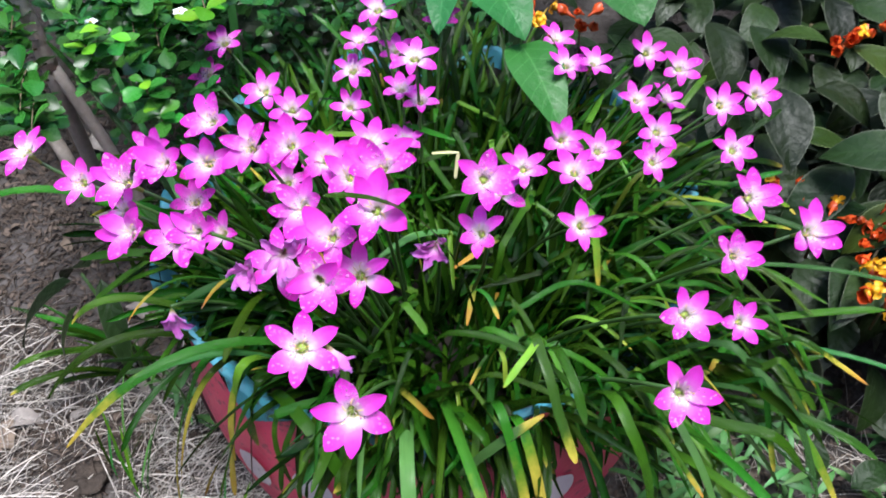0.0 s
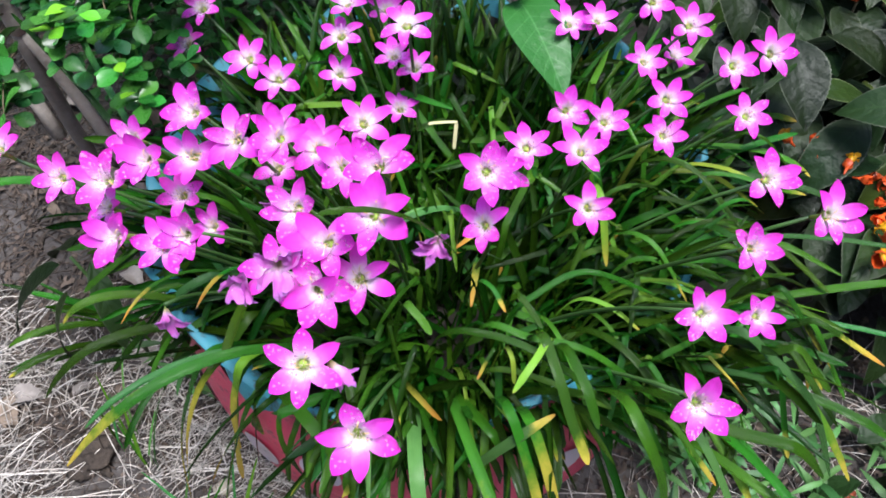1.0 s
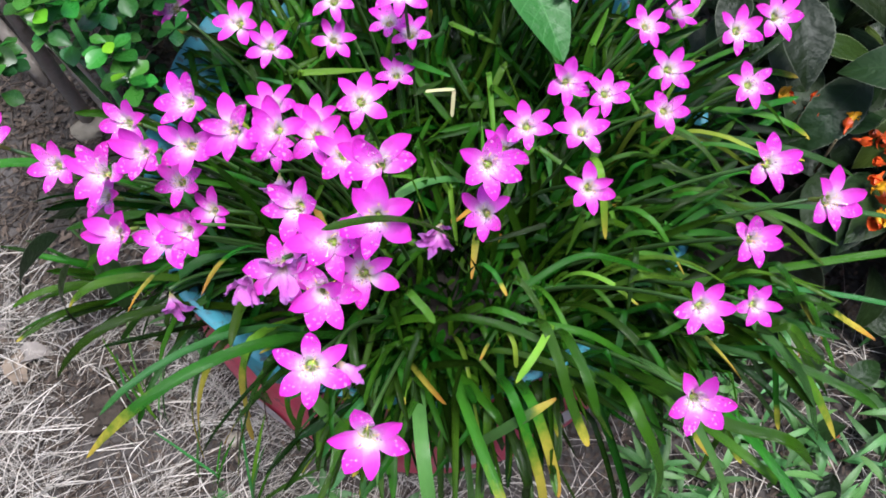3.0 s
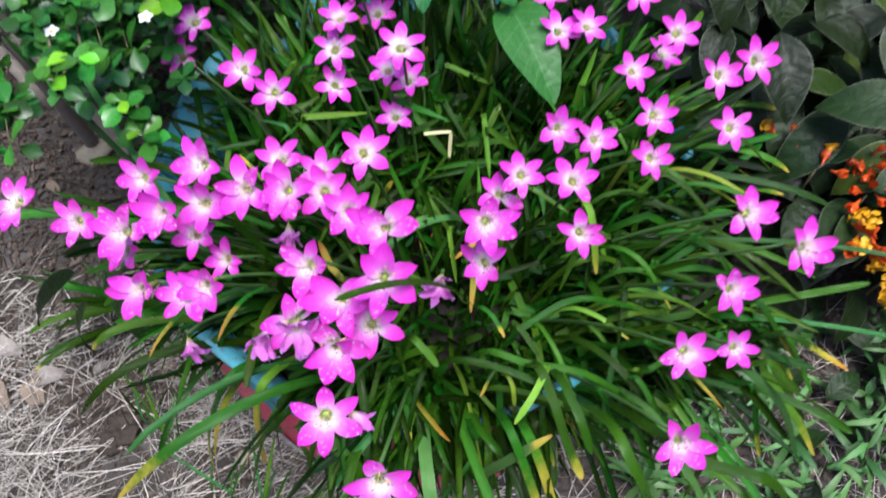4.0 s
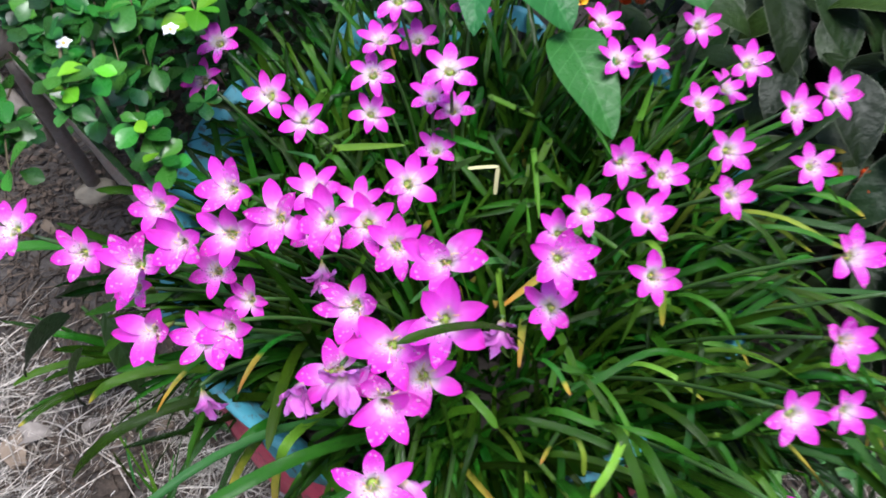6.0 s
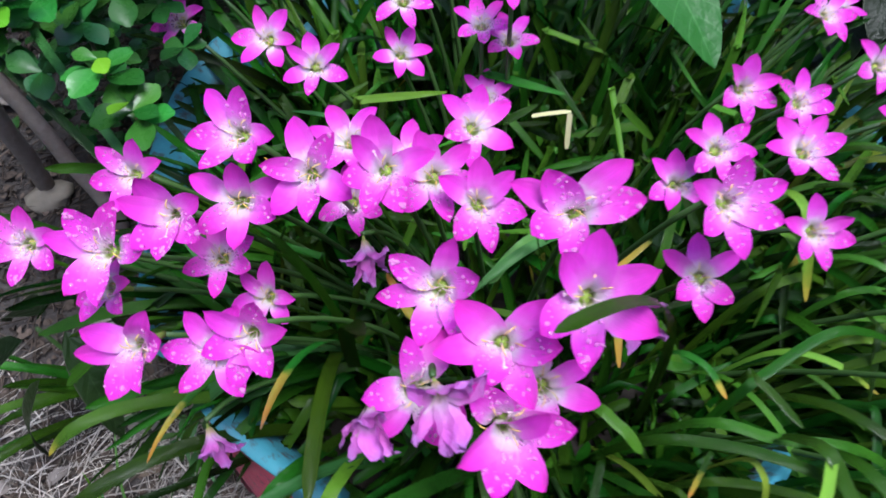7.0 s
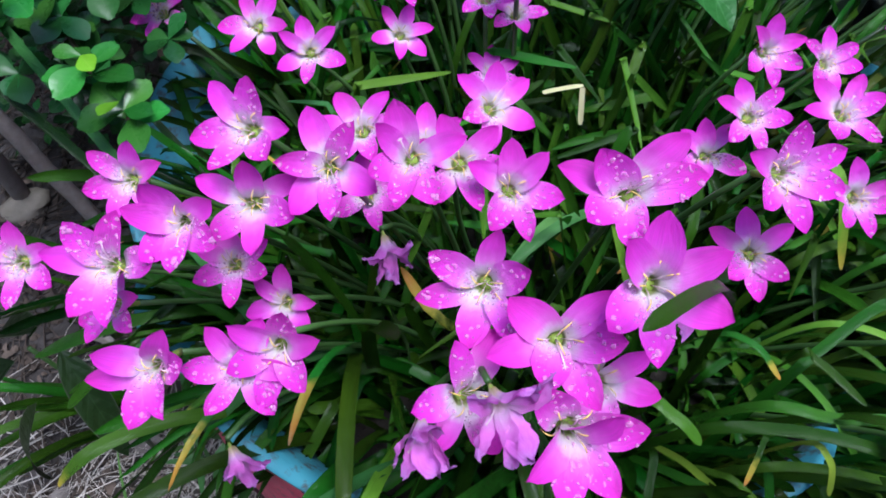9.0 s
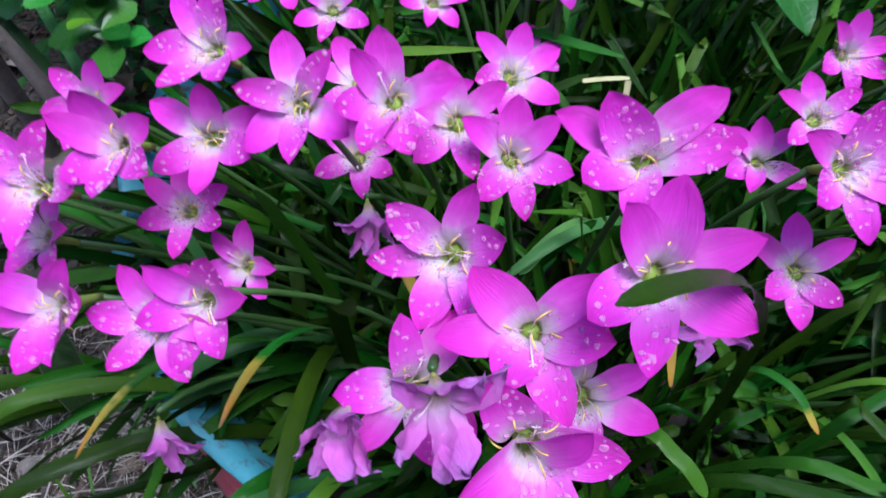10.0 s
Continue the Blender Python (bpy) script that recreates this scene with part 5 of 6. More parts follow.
    for _ in range(3600):
        p = (rng.uniform(-0.62, 0.12), rng.uniform(1.04, 1.75), rng.uniform(0.03, 0.46))
        m = Matrix.Translation(-root) @ leaf_pose(p, (rng.uniform(-1, 1), rng.uniform(-1.3, 0.5), rng.uniform(-0.3, 0.6)), rng) @ Matrix.Scale(rng.uniform(0.65, 1.1), 4)
        add_mesh(s, base, m)
    small = spoon_rows(0.025, 0.0168, 0.4, 7, 5)
    for a, b, many in sprays[:24]:
        a, b = Vector(a), Vector(b)
        for q in range(8):
            t = rng.uniform(0.15, 1.0)
            p = a.lerp(b, t) + Vector((rng.gauss(0, 0.034), rng.gauss(0, 0.034), -abs(rng.gauss(0, 0.03))))
            if bare_gap(p) or b.x < -0.44 and q > 2:
                continue
            for k in range(5):
                w = k * 2.4 + q + rng.uniform(-0.3, 0.3)
                m = Matrix.Translation(-root) @ leaf_pose(p, (math.cos(w), math.sin(w) - 0.2, rng.uniform(-0.1, 0.5)), rng, 0.4) @ Matrix.Scale(rng.uniform(0.7, 1.1), 4)
                add_mesh(s, small, m)
    tagged(part("foliage", s.mesh("foliage", SHADED_SHRUB_MASS), shrub, label="dense small green leaves, coloured darker for shaded depth"), kind="stuff")
    for p in ((-0.275, 0.736, 0.605), (-0.377, 0.741, 0.59), (-0.46, 0.85, 0.56)):
        f = thing("white_shrub_flower", Matrix.Translation(p) @ Matrix.Scale(1.5, 4), "tiny white star flower among the shrub leaves", "flower", "white flowers on the shrub")
        for k in range(5):
            s = Sheet()
            s.strip(leaf_rows(0.0058, 0.0042, 0.55, 0.3, 0.2, 4, 3))
            part("petal", s.mesh("petal", WHITEFLOWER), f, Matrix.Rotation(k * 2 * math.pi / 5, 4, "Z") @ Matrix.Rotation(0.35, 4, "X"))
        s = Sheet()
        s.blob((0, 0, 0.001), (0.0012, 0.0012, 0.0012), 0, None, 4, 6)
        part("centre", s.mesh("centre", POLLEN), f)


build_shrub()


# ---- bronze-leaved plant with orange flowers ----
def bronze_mesh(name, material, n, scale=1.0):
    rng = random.Random(60 + n)
    s = Sheet()
    s.strip(leaf_rows(0.115 * scale * rng.uniform(0.88, 1.12), 0.057 * scale * rng.uniform(0.9, 1.1), 0.46, rng.uniform(0.2, 0.7), rng.uniform(0.05, 0.25), 44, 9, 0.018, 1.15, 0.035, n))
    return s.mesh(name, material)


def calyx_mesh(rng):
    """An angular cup of five pointed lobes."""
    s = Sheet()
    for k in range(5):
        m = Matrix.Rotation(k * 2 * math.pi / 5 + rng.uniform(-0.1, 0.1), 4, "Z") @ Matrix.Translation((0, 0.0025, 0)) @ Matrix.Rotation(radians(rng.uniform(48, 76)), 4, "X")
        add_mesh(s, leaf_rows(0.0155 * rng.uniform(0.85, 1.15), 0.0135, 0.45, -0.6, 0.6, 6, 5, 0.08, 1.0, 0.05, k), m)
    s.tube([Vector((0, 0, -0.012)), Vector((0, 0, -0.004)), Vector((0, 0, 0.003))], [0.0012, 0.002, 0.004], 7)
    return s.mesh("calyx", ORANGE)


def corolla_mesh(rng):
    """A bent yellow tube with uneven, frilled lobes."""
    s = Sheet()
    bent = rng.uniform(-0.004, 0.004)
    s.tube([Vector((0, 0, 0)), Vector((bent * 0.3, 0, 0.009)), Vector((bent, -0.001, 0.0165)), Vector((bent * 1.3, -0.002, 0.02))], [0.0026, 0.0038, 0.0046, 0.006], 9)
    for k in range(5):
        m = Matrix.Translation((bent * 1.3, -0.002, 0.019)) @ Matrix.Rotation(k * 2 * math.pi / 5 + rng.uniform(-0.2, 0.2), 4, "Z") @ Matrix.Translation((0, 0.004, 0)) @ Matrix.Rotation(rng.uniform(-0.2, 0.9), 4, "X")
        add_mesh(s, leaf_rows(0.0085 * rng.uniform(0.8, 1.2), 0.0098, 0.62, rng.uniform(0.3, 1.4), 0.25, 6, 5, 0.1, 0.7, 0.16, k * 2.0), m)
    return s.mesh("corolla", YELLOW)


def orange_cluster(p, seed, count, open_share, size=1.0):
    rng = random.Random(seed)
    p = Vector(p)
    c = thing("orange_flower_cluster", Matrix.Translation(p), "cluster of orange-red calyces with yellow flowers", "flower", "orange flowers among the bronze leaves")
    s = Sheet()
    s.tube([Vector((0.01, 0.01, -0.09)), Vector((0, 0, -0.01))], [0.002, 0.0016], 6)
    part("stalk", s.mesh("stalk", TWIG), c)
    for n in range(count):
        q = Vector((rng.uniform(-0.022, 0.022), rng.uniform(-0.022, 0.022), rng.uniform(-0.014, 0.012)))
        d = (q * 1.3 + Vector((rng.uniform(-0.012, 0.012), rng.uniform(-0.03, 0.004), 0.018))).normalized()
        turn = aim(q * size, d, rng.uniform(0, 6)) @ Matrix.Scale(size * rng.uniform(0.75, 1.1), 4)
        cal = part("calyx", calyx_mesh(rng), c, turn)
        if rng.random() < open_share or n == 0 and open_share > 0.3:
            part("corolla", corolla_mesh(rng), cal, label="yellow tubular flower")


def build_bronze_plant():
    rng = random.Random(14)
    root = Vector((0.68, 0.86, 0.0))
    plant = thing("bronze_leaved_plant", Matrix.Translation(root), "low plant with dark bronze-green quilted toothed leaves", "plant")
    bank = [bronze_mesh("leaf", DARK_LEAF, n) for n in range(7)]
    olive = [bronze_mesh("leaf", OLIVE_LEAF, n) for n in range(3)]
    for n in range(9):
        a = Vector((rng.uniform(0.5, 0.95), rng.uniform(0.6, 1.3), 0.0))
        s = Sheet()
        s.tube([p - root for p in bend(a, a + Vector((0, 0, 0.2)), a + Vector((rng.uniform(-0.1, 0.05), rng.uniform(-0.1, 0.05), 0.36)), 5)], [0.006 - 0.0006 * i for i in range(6)], 7)
        part("stalk", s.mesh("stalk", TWIG), plant)
    lead = (
        ((0.423, 0.784, 0.465), (0.424, 0.679, 0.415), 0), ((0.565, 0.656, 0.45), (0.448, 0.701, 0.455), 0), ((0.485, 0.825, 0.5), (0.414, 0.871, 0.49), 1),
        ((0.368, 0.927, 0.47), (0.386, 0.809, 0.44), 0), ((0.415, 0.902, 0.48), (0.436, 0.809, 0.455), 0), ((0.532, 0.85, 0.48), (0.61, 0.755, 0.46), 1),
        ((0.585, 0.803, 0.47), (0.549, 0.693, 0.44), 0), ((0.445, 0.742, 0.42), (0.532, 0.731, 0.42), 1), ((0.276, 0.915, 0.46), (0.348, 0.865, 0.46), 0),
        ((0.425, 0.868, 0.47), (0.485, 0.843, 0.465), 0), ((0.501, 0.86, 0.45), (0.5, 0.785, 0.43), 0), ((0.385, 0.845, 0.42), (0.35, 0.775, 0.4), 0),
        ((0.406, 0.755, 0.38), (0.412, 0.69, 0.35), 0), ((0.475, 0.725, 0.38), (0.525, 0.682, 0.37), 0), ((0.47, 0.675, 0.35), (0.545, 0.692, 0.36), 0),
        ((0.53, 0.618, 0.36), (0.6, 0.64, 0.37), 0), ((0.19, 0.925, 0.45), (0.235, 0.853, 0.42), 0), ((0.48, 0.825, 0.44), (0.555, 0.76, 0.43), 0),
    )
    for n, (p, q, pale) in enumerate(lead):
        p, q = Vector(p), Vector(q)
        pool = olive if pale else bank
        part("leaf", pool[n % len(pool)], plant, Matrix.Translation(-root) @ leaf_pose(p, q - p, rng, 0.2) @ Matrix.Scale((q - p).length / 0.112, 4))
    for n in range(300):
        p = Vector((rng.uniform(0.38, 0.98), rng.uniform(0.58, 1.35), 0))
        top = 0.43 - 0.12 * max(0, 0.75 - p.y) / 0.2 + 0.06 * noise.noise(p * 5)
        p.z = top - 0.2 * rng.random() ** 1.3
        if p.x < 0.45 and p.y < 0.76 or p.y < 0.95 and p.z > 0.42:
            continue
        d = (rng.uniform(-1.2, 0.6), rng.uniform(-1.3, 0.4), rng.uniform(-0.45, 0.1))
        pool = olive if rng.random() < 0.12 else bank
        part("leaf", pool[rng.randrange(len(pool))], plant, Matrix.Translation(-root) @ leaf_pose(p, d, rng, 0.6) @ Matrix.Scale(rng.uniform(0.75, 1.15), 4))
    for n in range(16):
        p = Vector((rng.uniform(0.48, 0.8), rng.uniform(0.3, 0.6), 0))
        p.z = rng.uniform(0.03, 0.09) + 0.3 * max(0.0, p.y - 0.46)
        d = (rng.uniform(-1, 0.6), rng.uniform(-1, 0.6), rng.uniform(-0.35, 0.1))
        part("leaf", bank[rng.randrange(len(bank))], plant, Matrix.Translation(-root) @ leaf_pose(p, d, rng, 0.5) @ Matrix.Scale(rng.uniform(0.5, 0.75), 4))
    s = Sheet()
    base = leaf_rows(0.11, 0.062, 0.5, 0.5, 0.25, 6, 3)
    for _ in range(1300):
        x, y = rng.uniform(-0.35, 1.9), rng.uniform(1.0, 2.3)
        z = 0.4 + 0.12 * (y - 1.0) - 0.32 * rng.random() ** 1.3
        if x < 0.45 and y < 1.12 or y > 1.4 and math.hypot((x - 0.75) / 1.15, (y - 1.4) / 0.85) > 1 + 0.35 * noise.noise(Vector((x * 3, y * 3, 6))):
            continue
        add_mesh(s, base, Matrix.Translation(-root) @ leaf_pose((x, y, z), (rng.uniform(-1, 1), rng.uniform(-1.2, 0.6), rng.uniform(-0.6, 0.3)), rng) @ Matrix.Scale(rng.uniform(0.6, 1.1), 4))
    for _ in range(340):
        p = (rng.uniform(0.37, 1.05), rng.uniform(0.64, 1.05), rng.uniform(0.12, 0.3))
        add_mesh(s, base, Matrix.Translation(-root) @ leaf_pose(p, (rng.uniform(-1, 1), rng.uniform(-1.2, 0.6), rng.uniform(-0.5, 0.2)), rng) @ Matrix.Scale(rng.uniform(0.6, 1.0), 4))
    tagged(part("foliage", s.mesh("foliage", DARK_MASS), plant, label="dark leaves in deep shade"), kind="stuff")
    orange_cluster((0.438, 0.691, 0.371), 1, 3, 0.4, 0.85)
    orange_cluster((0.458, 0.64, 0.389), 2, 2, 0.6, 0.85)
    orange_cluster((0.518, 0.548, 0.36), 3, 7, 0.55, 1.35)
    orange_cluster((0.53, 0.515, 0.35), 4, 3, 0.5, 1.15)
    orange_cluster((0.545, 0.66, 0.36), 5, 8, 0.0, 0.95)
    orange_cluster((0.53, 0.62, 0.355), 11, 6, 0.0, 0.95)
    orange_cluster((0.52, 0.855, 0.487), 6, 9, 0.12, 1.1)
    orange_cluster((0.61, 0.86, 0.475), 7, 8, 0.1, 1.2)
    orange_cluster((0.138, 0.855, 0.515), 8, 4, 0.7, 0.95)
    orange_cluster((0.185, 0.9, 0.5), 9, 6, 0.1, 1.0)
    orange_cluster((0.6, 0.66, 0.36), 10, 5, 0.1)


build_bronze_plant()


# ---- broad-leaved vine hanging in from behind ----
def build_vine():
    rng = random.Random(5)
    root = Vector((0.12, 1.15, 0.0))
    vine = thing("broad_leaved_vine", Matrix.Translation(root), "plant with large smooth light green pointed leaves", "plant")
    stem = bend((0.12, 1.15, 0.0), (0.1, 1.1, 0.55), (0.09, 0.88, 0.6), 10)
    s = Sheet()
    s.tube([p - root for p in stem], [0.004 - 0.0002 * i for i in range(11)], 7)
    part("stalk", s.mesh("stalk", STEM), vine)
    leaves = (((0.1, 0.808, 0.515), (0.137, 0.704, 0.468), 0.066, 0.35), ((0.045, 0.885, 0.57), (0.098, 0.795, 0.528), 0.088, 0.45), ((0.012, 0.862, 0.58), (0.002, 0.769, 0.55), 0.046, 0.4), ((-0.005, 0.9, 0.58), (-0.055, 0.82, 0.56), 0.08, 0.4), ((0.215, 0.9, 0.56), (0.238, 0.803, 0.54), 0.092, 0.4), ((0.12, 0.95, 0.58), (0.2, 1.02, 0.57), 0.08, 0.4), ((0.03, 0.97, 0.6), (-0.04, 1.05, 0.6), 0.09, 0.5), ((0.06, 0.86, 0.57), (0.115, 0.855, 0.565), 0.05, 0.3))
    for k, (p, q, w, droop) in enumerate(leaves):
        p, q = Vector(p), Vector(q)
        d = q - p
        s = Sheet()
        s.strip(leaf_rows(d.length * 1.1, w, 0.33, droop, 0.2, 16, 9, 0.0, 0.8, 0.025, k))
        m = Matrix.Translation(-root) @ leaf_pose(p, d + Vector((0, 0, 0.02)), rng, 0.12)
        part("leaf", s.mesh("leaf", BROAD_LEAF), vine, m)
        t = Sheet()
        t.tube([x - root for x in bend(stem[9], stem[9].lerp(p, 0.5) + Vector((0, 0, 0.02)), p, 4)], [0.002] * 5, 6)
        part("leaf_stalk", t.mesh("leaf_stalk", STEM), vine)


build_vine()


# ---- litter and weeds on the soil ----
def build_straw():
    rng = random.Random(31)
    s = Sheet()
    for _ in range(8200):
        x, y = rng.uniform(-0.95, 0.0), rng.uniform(0.2, 0.78)
        if rng.random() < max(0.0, (y - 0.5) * 3.2) or math.hypot(x - POT.x, y - POT.y) < 0.24:
            continue
        if noise.noise(Vector((x * 9, y * 9, 7))) < rng.uniform(-0.35, 0.25):
            continue
        a = rng.gauss(0.5, 0.9)
        ln = 0.025 + 0.14 * rng.random() ** 1.8
        lift = rng.uniform(0.0, 0.03)
        g = ground_height(x, y)
        d = Vector((math.cos(a), math.sin(a), 0))
        q = Vector((x, y, g + 0.002 + lift * 0.5))
        mid = q + d * ln * 0.5 + Vector((rng.uniform(-0.16, 0.16) * ln, rng.uniform(-0.16, 0.16) * ln, lift))
        e = q + d * ln
        e.z = ground_height(e.x, e.y) + 0.002 + rng.uniform(0, 0.006)
        s.tube(bend(q, mid, e, 4), [0.0003 + 0.0009 * rng.random() ** 3] * 5, 3)
    for _ in range(620):
        x, y = rng.uniform(0.05, 0.62), rng.uniform(0.2, 0.6)
        if math.hypot(x - POT.x, y - POT.y) < 0.24:
            continue
        a = rng.uniform(0, 6.3)
        q = Vector((x, y, ground_height(x, y) + 0.004))
        e = q + Vector((math.cos(a), math.sin(a), 0.08)) * rng.uniform(0.03, 0.1)
        s.tube(bend(q, q.lerp(e, 0.5) + Vector((0, 0, 0.01)), e, 3), [rng.uniform(0.0003, 0.0008)] * 4, 3)
    tagged(new("straw_litter", s.mesh("straw_litter", STRAW)), "dry pale grass straw scattered over the soil", "straw", kind="stuff")
    s = Sheet()
    for _ in range(1500):
        x, y = rng.uniform(-1.1, 0.7), rng.uniform(0.25, 1.6)
        r = 0.0015 + 0.006 * rng.random() ** 3
        s.blob((x, y, ground_height(x, y) + r * 0.3), (r * 1.3, r, r * 0.8), 0.5, None, 3, 5)
    d = Sheet()
    for _ in range(7000):
        x, y = rng.uniform(-1.15, -0.33), rng.uniform(0.5, 1.5)
        a, q = rng.uniform(0, 6.3), Vector((x, y, ground_height(x, y) + rng.uniform(0.001, 0.008)))
        e = Vector((math.cos(a), math.sin(a), rng.uniform(-0.1, 0.2)))
        if rng.random() < 0.6:
            e = q + e * rng.uniform(0.01, 0.06)
            d.tube(bend(q, q.lerp(e, 0.5) + Vector((rng.uniform(-0.005, 0.005), 0, 0.004)), e, 3), [rng.uniform(0.0005, 0.0015)] * 4, 3)
        else:
            add_mesh(d, leaf_rows(rng.uniform(0.008, 0.025), rng.uniform(0.005, 0.012), 0.5, 0.8, 0.4, 4, 3), leaf_pose(q, e, rng, 0.6))
    for _ in range(3400):
        x, y = rng.uniform(-0.95, 0.02), rng.uniform(0.2, 0.62)
        if math.hypot(x - POT.x, y - POT.y) < 0.3:
            continue
        a, q = rng.uniform(0, 6.3), Vector((x, y, ground_height(x, y) + rng.uniform(0.001, 0.006)))
        e = Vector((math.cos(a), math.sin(a), rng.uniform(-0.1, 0.2)))
        if rng.random() < 0.6:
            e = q + e * rng.uniform(0.01, 0.07)
            d.tube(bend(q, q.lerp(e, 0.5) + Vector((rng.uniform(-0.006, 0.006), 0, 0.004)), e, 3), [rng.uniform(0.0004, 0.0013)] * 4, 3)
        else:
            add_mesh(d, leaf_rows(rng.uniform(0.006, 0.018), rng.uniform(0.003, 0.008), 0.5, 0.8, 0.4, 4, 3), leaf_pose(q, e, rng, 0.6))
    for _ in range(3600):
        x, y = rng.uniform(0.15, 0.9), rng.uniform(0.22, 0.66)
        a, q = rng.uniform(0, 6.3), Vector((x, y, ground_height(x, y) + rng.uniform(0.001, 0.01)))
        e = Vector((math.cos(a), math.sin(a), rng.uniform(-0.1, 0.3)))
        add_mesh(d, leaf_rows(rng.uniform(0.006, 0.02), rng.uniform(0.002, 0.007), 0.5, 0.8, 0.4, 4, 3), leaf_pose(q, e, rng, 0.6))
    tagged(new("plant_debris", d.mesh("plant_debris", DEBRIS)), "dark rotting twigs and leaf scraps on the soil", "debris", kind="stuff")
    tagged(new("soil_crumbs", s.mesh("soil_crumbs", SOIL)), "crumbs of brown soil", "soil", kind="stuff")


build_straw()


def dead_leaf(x, y, size, turn, material, label, number):
    s = Sheet()
    s.strip(leaf_rows(size, size * 0.36, 0.45, 1.3, 0.7, 12, 7, 0.06, 1.1, 0.16, number))
    ob = new("dead_leaf", s.mesh("dead_leaf", material))
    ob.matrix_world = pose(x, y, ground_height(x, y) + 0.006, 6, 0, turn)
    tagged(ob, label, "dead leaf", "dead leaves on the soil")


def build_litter():
    rng = random.Random(77)
    for n in range(20):
        x, y = rng.uniform(-1.0, -0.36), rng.uniform(0.5, 1.3)
        pale = rng.random() < 0.35
        dead_leaf(x, y, rng.uniform(0.04, 0.1), rng.uniform(0, 360), PALE if pale else DEAD, "bleached curled dead leaf on the soil" if pale else "brown curled dead leaf on the soil", n)
    dead_leaf(-0.68, 0.62, 0.09, 70, PALE, "bleached curled dead leaf on the soil", 40)
    dead_leaf(-0.6, 0.58, 0.08, 105, PALE, "bleached curled dead leaf on the soil", 41)
    for n in range(6):
        x, y = rng.uniform(0.3, 0.65), rng.uniform(0.3, 0.5)
        dead_leaf(x, y, rng.uniform(0.02, 0.04), rng.uniform(0, 360), DEAD, "brown curled dead leaf on the soil", 50 + n)
    for x, y, r, m, name, label in ((-0.61, 1.0, 0.026, STONE, "stone", "pale beige stone lying on the soil"), (0.53, 0.395, 0.012, BRICKRED, "brick_chip", "small red brick chip on the soil"), (-0.31, 0.43, 0.011, STONE, "stone", "pale beige stone lying on the soil")):
        s = Sheet()
        s.blob((0, 0, r * 0.4), (r * 1.3, r, r * 0.7), 0.5, None, 7, 10)
        ob = new(name, s.mesh(name, m))
        ob.matrix_world = Matrix.Translation((x, y, ground_height(x, y)))
        tagged(ob, label, name.split("_")[0])
    s = Sheet()
    s.blob((0, 0, 0.004), (0.03, 0.024, 0.013), 1.1, None, 16, 26)
    ob = new("dark_clod", s.mesh("dark_clod", CLOD))
    ob.matrix_world = Matrix.Translation((-0.5, 0.48, 0.012))
    tagged(ob, "dark rotted clump of plant matter on the straw", "clod")


build_litter()


def weed(x, y, number, height, leaves, long_leaf, group):
    rng = random.Random(900 + number)
    root = Vector((x, y, ground_height(x, y)))
    w = thing("weed", Matrix.Translation(root), "small green weed with narrow leaves growing in the soil" if long_leaf else "small green weed with oval leaves growing in the soil", "weed", group)
    top = Vector((rng.uniform(-0.03, 0.03), rng.uniform(-0.03, 0.03), height))
    pts = bend((0, 0, 0), top * 0.5 + Vector((0.008, 0, 0)), top, 5)
    s = Sheet()
    s.tube(pts, [0.0013] * 6, 5)
    part("stem", s.mesh("stem", STEM), w)
    for n in range(leaves):
        p = pts[1 + n % 5]
        a = n * 2.4 + rng.uniform(-0.5, 0.5)
        ln = rng.uniform(0.035, 0.075) if long_leaf else rng.uniform(0.014, 0.03)
        s = Sheet()
        s.strip(leaf_rows(ln, ln * (0.15 if long_leaf else 0.42), 0.4, rng.uniform(0.3, 1.0), 0.25, 7, 3))
        part("leaf", s.mesh("leaf", WEED_LEAF), w, leaf_pose(p, (math.cos(a), math.sin(a), rng.uniform(0.1, 0.7)), rng, 0.4))


def build_weeds():
    rng = random.Random(42)
    n = 0
    for _ in range(120):
        x, y = rng.uniform(0.24, 0.8), rng.uniform(0.2, 0.6)
        weed(x, y, n, rng.uniform(0.03, 0.11), rng.randint(5, 8), rng.random() < 0.72, "weeds beside the planter")
        n += 1
    for _ in range(16):
        x, y = rng.uniform(-0.38, 0.1), rng.uniform(0.22, 0.37)
        weed(x, y, n, rng.uniform(0.02, 0.06), rng.randint(4, 7), rng.random() < 0.5, "weeds in the straw")
        n += 1
    for _ in range(6):
        a = rng.uniform(2.8, 3.5)
        weed(POT.x + 0.37 * math.cos(a), POT.y + 0.37 * math.sin(a), n, rng.uniform(0.05, 0.14), rng.randint(5, 8), True, "weeds beside the planter")
        n += 1


build_weeds()


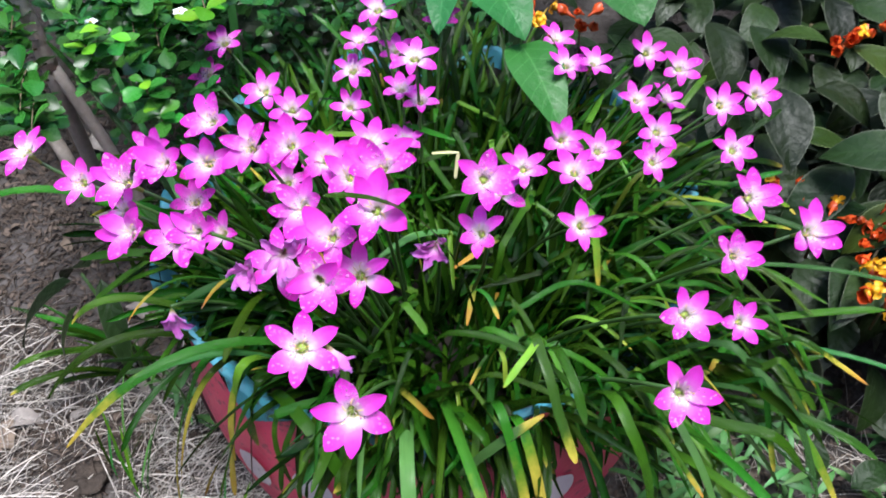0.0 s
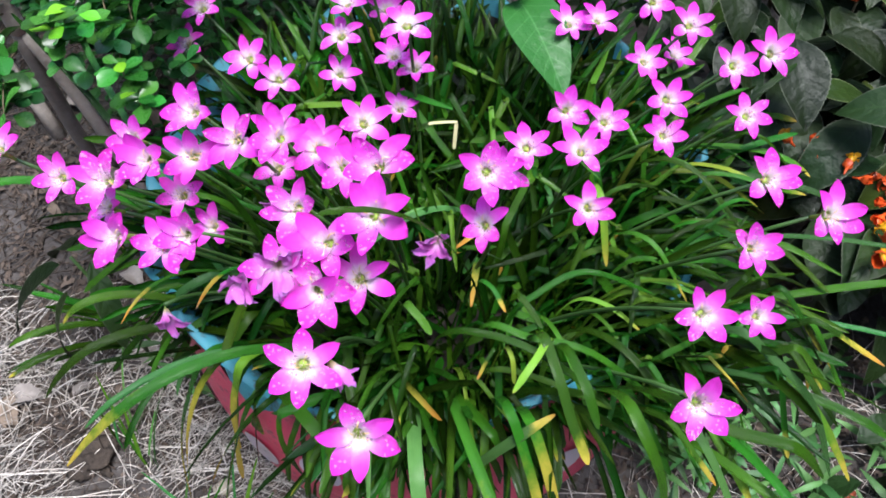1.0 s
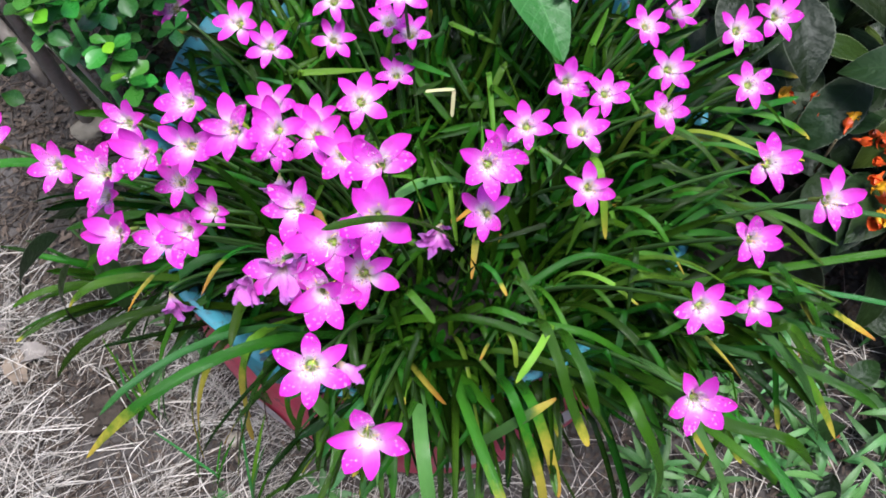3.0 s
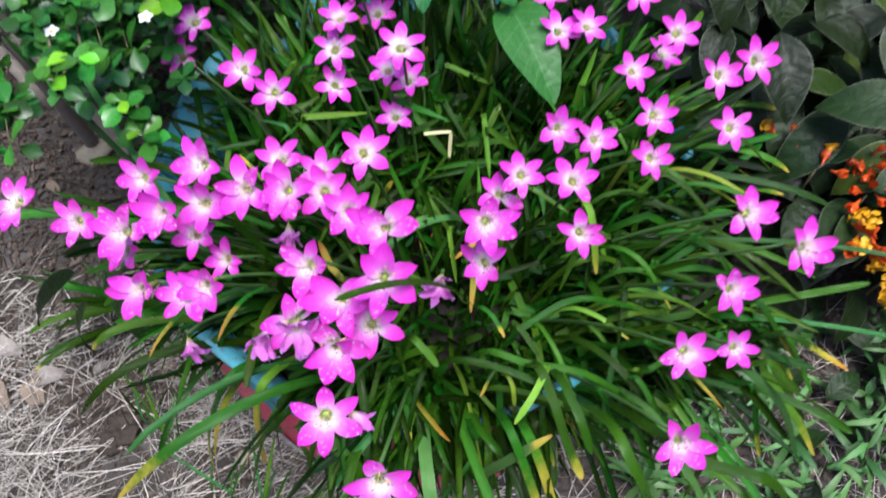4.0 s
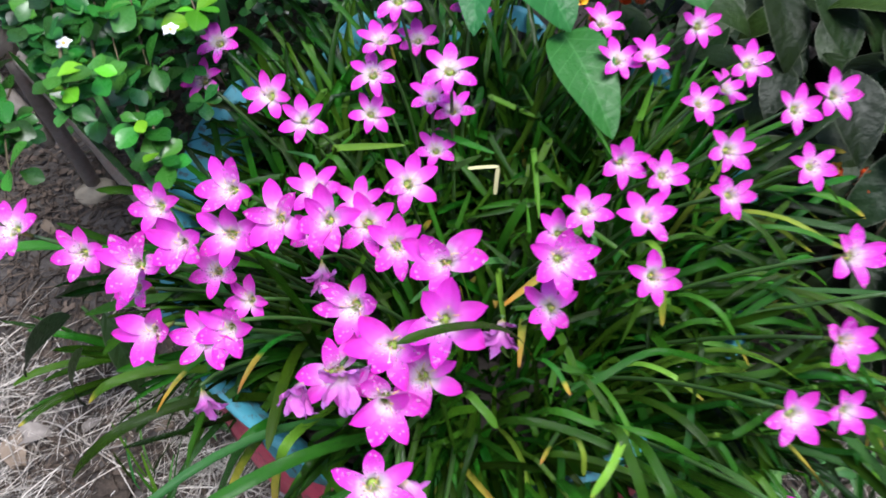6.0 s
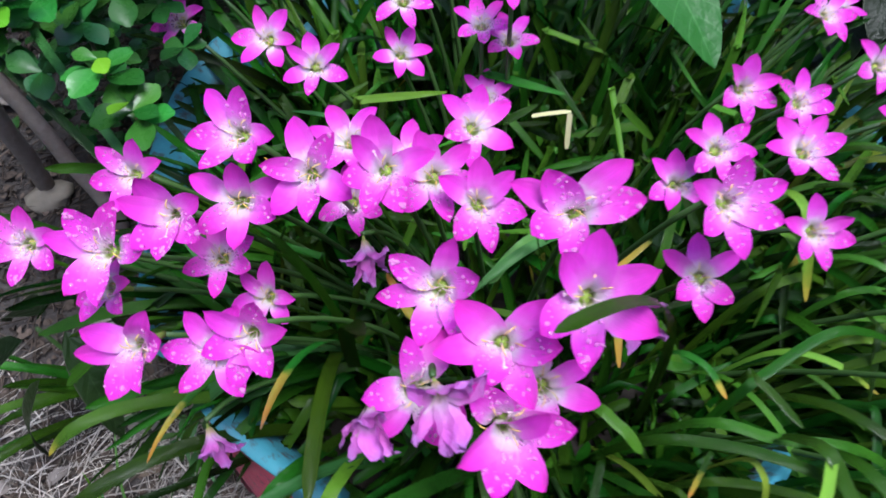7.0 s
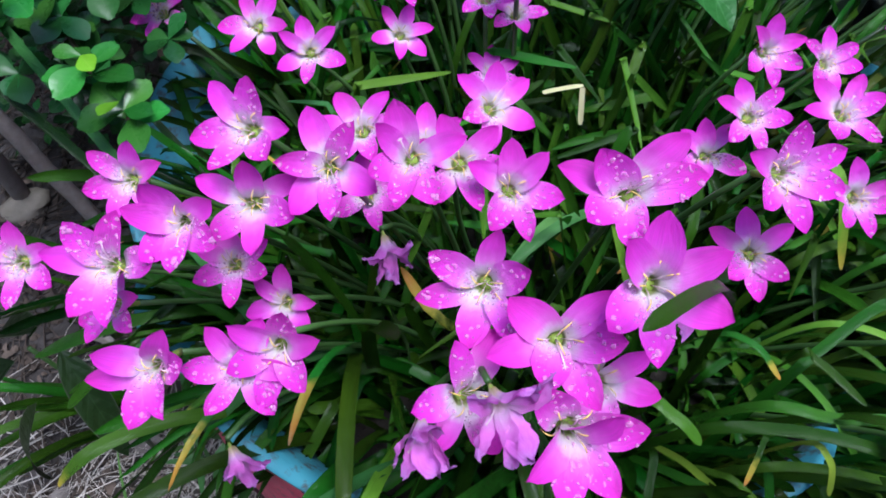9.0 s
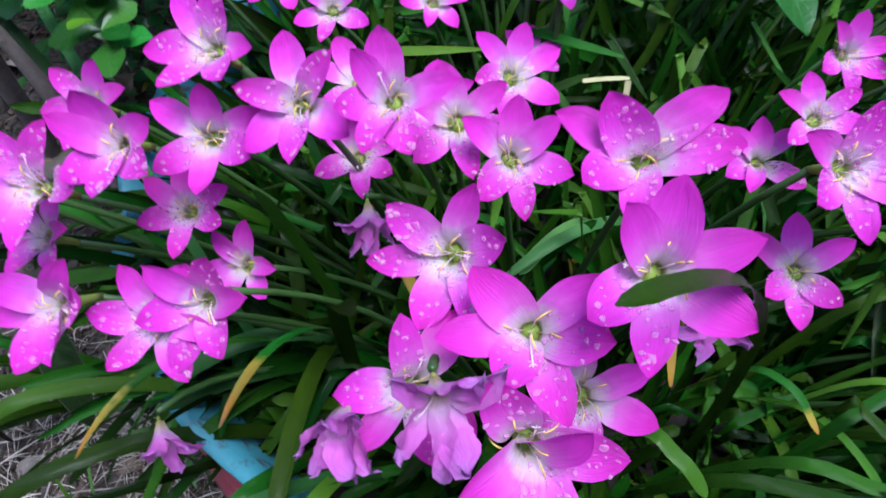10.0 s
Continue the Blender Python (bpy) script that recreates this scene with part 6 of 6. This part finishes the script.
def dark_blades():
    """A tuft of dark narrow leaves beside the planter."""
    rng = random.Random(3)
    root = Vector((-0.47, 0.66, 0.02))
    tuft = thing("dark_grass_tuft", Matrix.Translation(root), "tuft of dark green arching grass leaves on the soil", "grass")
    for n in range(12):
        pts = strap_path(Vector((rng.uniform(-0.02, 0.02), rng.uniform(-0.02, 0.02), 0.0)), rng.uniform(2.2, 4.0), rng.uniform(10, 40), rng.uniform(0.1, 0.22), rng.uniform(0.3, 0.7), 10)
        s = Sheet()
        s.strip(strap_rows(pts, rng.uniform(0.006, 0.012), rng.uniform(-0.8, 0.8), 0.3, 5))
        part("leaf", s.mesh("leaf", BLADE), tuft)


dark_blades()


def straw_grass():
    """Thin grass growing up through the straw."""
    rng = random.Random(12)
    for x, y, count in ((-0.46, 0.5, 5), (-0.42, 0.46, 4), (-0.33, 0.37, 5), (-0.27, 0.34, 5)):
        root = Vector((x, y, ground_height(x, y)))
        tuft = thing("grass_tuft", Matrix.Translation(root), "thin green grass growing through the straw", "grass", "grass in the straw")
        for n in range(count):
            pts = strap_path(Vector((rng.gauss(0, 0.008), rng.gauss(0, 0.008), 0.0)), rng.uniform(0.2, 2.6), rng.uniform(5, 40), rng.uniform(0.07, 0.17), rng.uniform(0.05, 0.5), 8)
            s = Sheet()
            s.strip(strap_rows(pts, rng.uniform(0.003, 0.0055), rng.uniform(-0.8, 0.8), 0.3, 3, 0.5))
            part("leaf", s.mesh("leaf", BLUE_BLADE if n % 2 else FRESH_BLADE), tuft)


straw_grass()


def seedling():
    """A small plant with drooping dark pointed leaves beside the planter."""
    rng = random.Random(9)
    root = Vector((-0.44, 0.62, 0.02))
    plant = thing("dark_leaved_seedling", Matrix.Translation(root), "small plant with drooping dark green pointed leaves", "plant")
    s = Sheet()
    s.tube([Vector((0, 0, 0)), Vector((0.005, 0, 0.15)), Vector((-0.01, 0, 0.29))], [0.003, 0.0025, 0.002], 6)
    part("stem", s.mesh("stem", STEM), plant)
    for a, b, w in (((-0.46, 0.61, 0.31), (-0.59, 0.59, 0.2), 0.04), ((-0.44, 0.57, 0.31), (-0.495, 0.55, 0.17), 0.022), ((-0.43, 0.62, 0.3), (-0.4, 0.54, 0.2), 0.03), ((-0.45, 0.64, 0.3), (-0.54, 0.7, 0.24), 0.035)):
        a, b = Vector(a), Vector(b)
        s = Sheet()
        s.strip(leaf_rows((b - a).length, w, 0.42, 0.4, 0.2, 12, 5, 0.0, 0.9, 0.02, w))
        part("leaf", s.mesh("leaf", DARK_LEAF), plant, Matrix.Translation(-root) @ leaf_pose(a, b - a, rng, 0.2))


seedling()
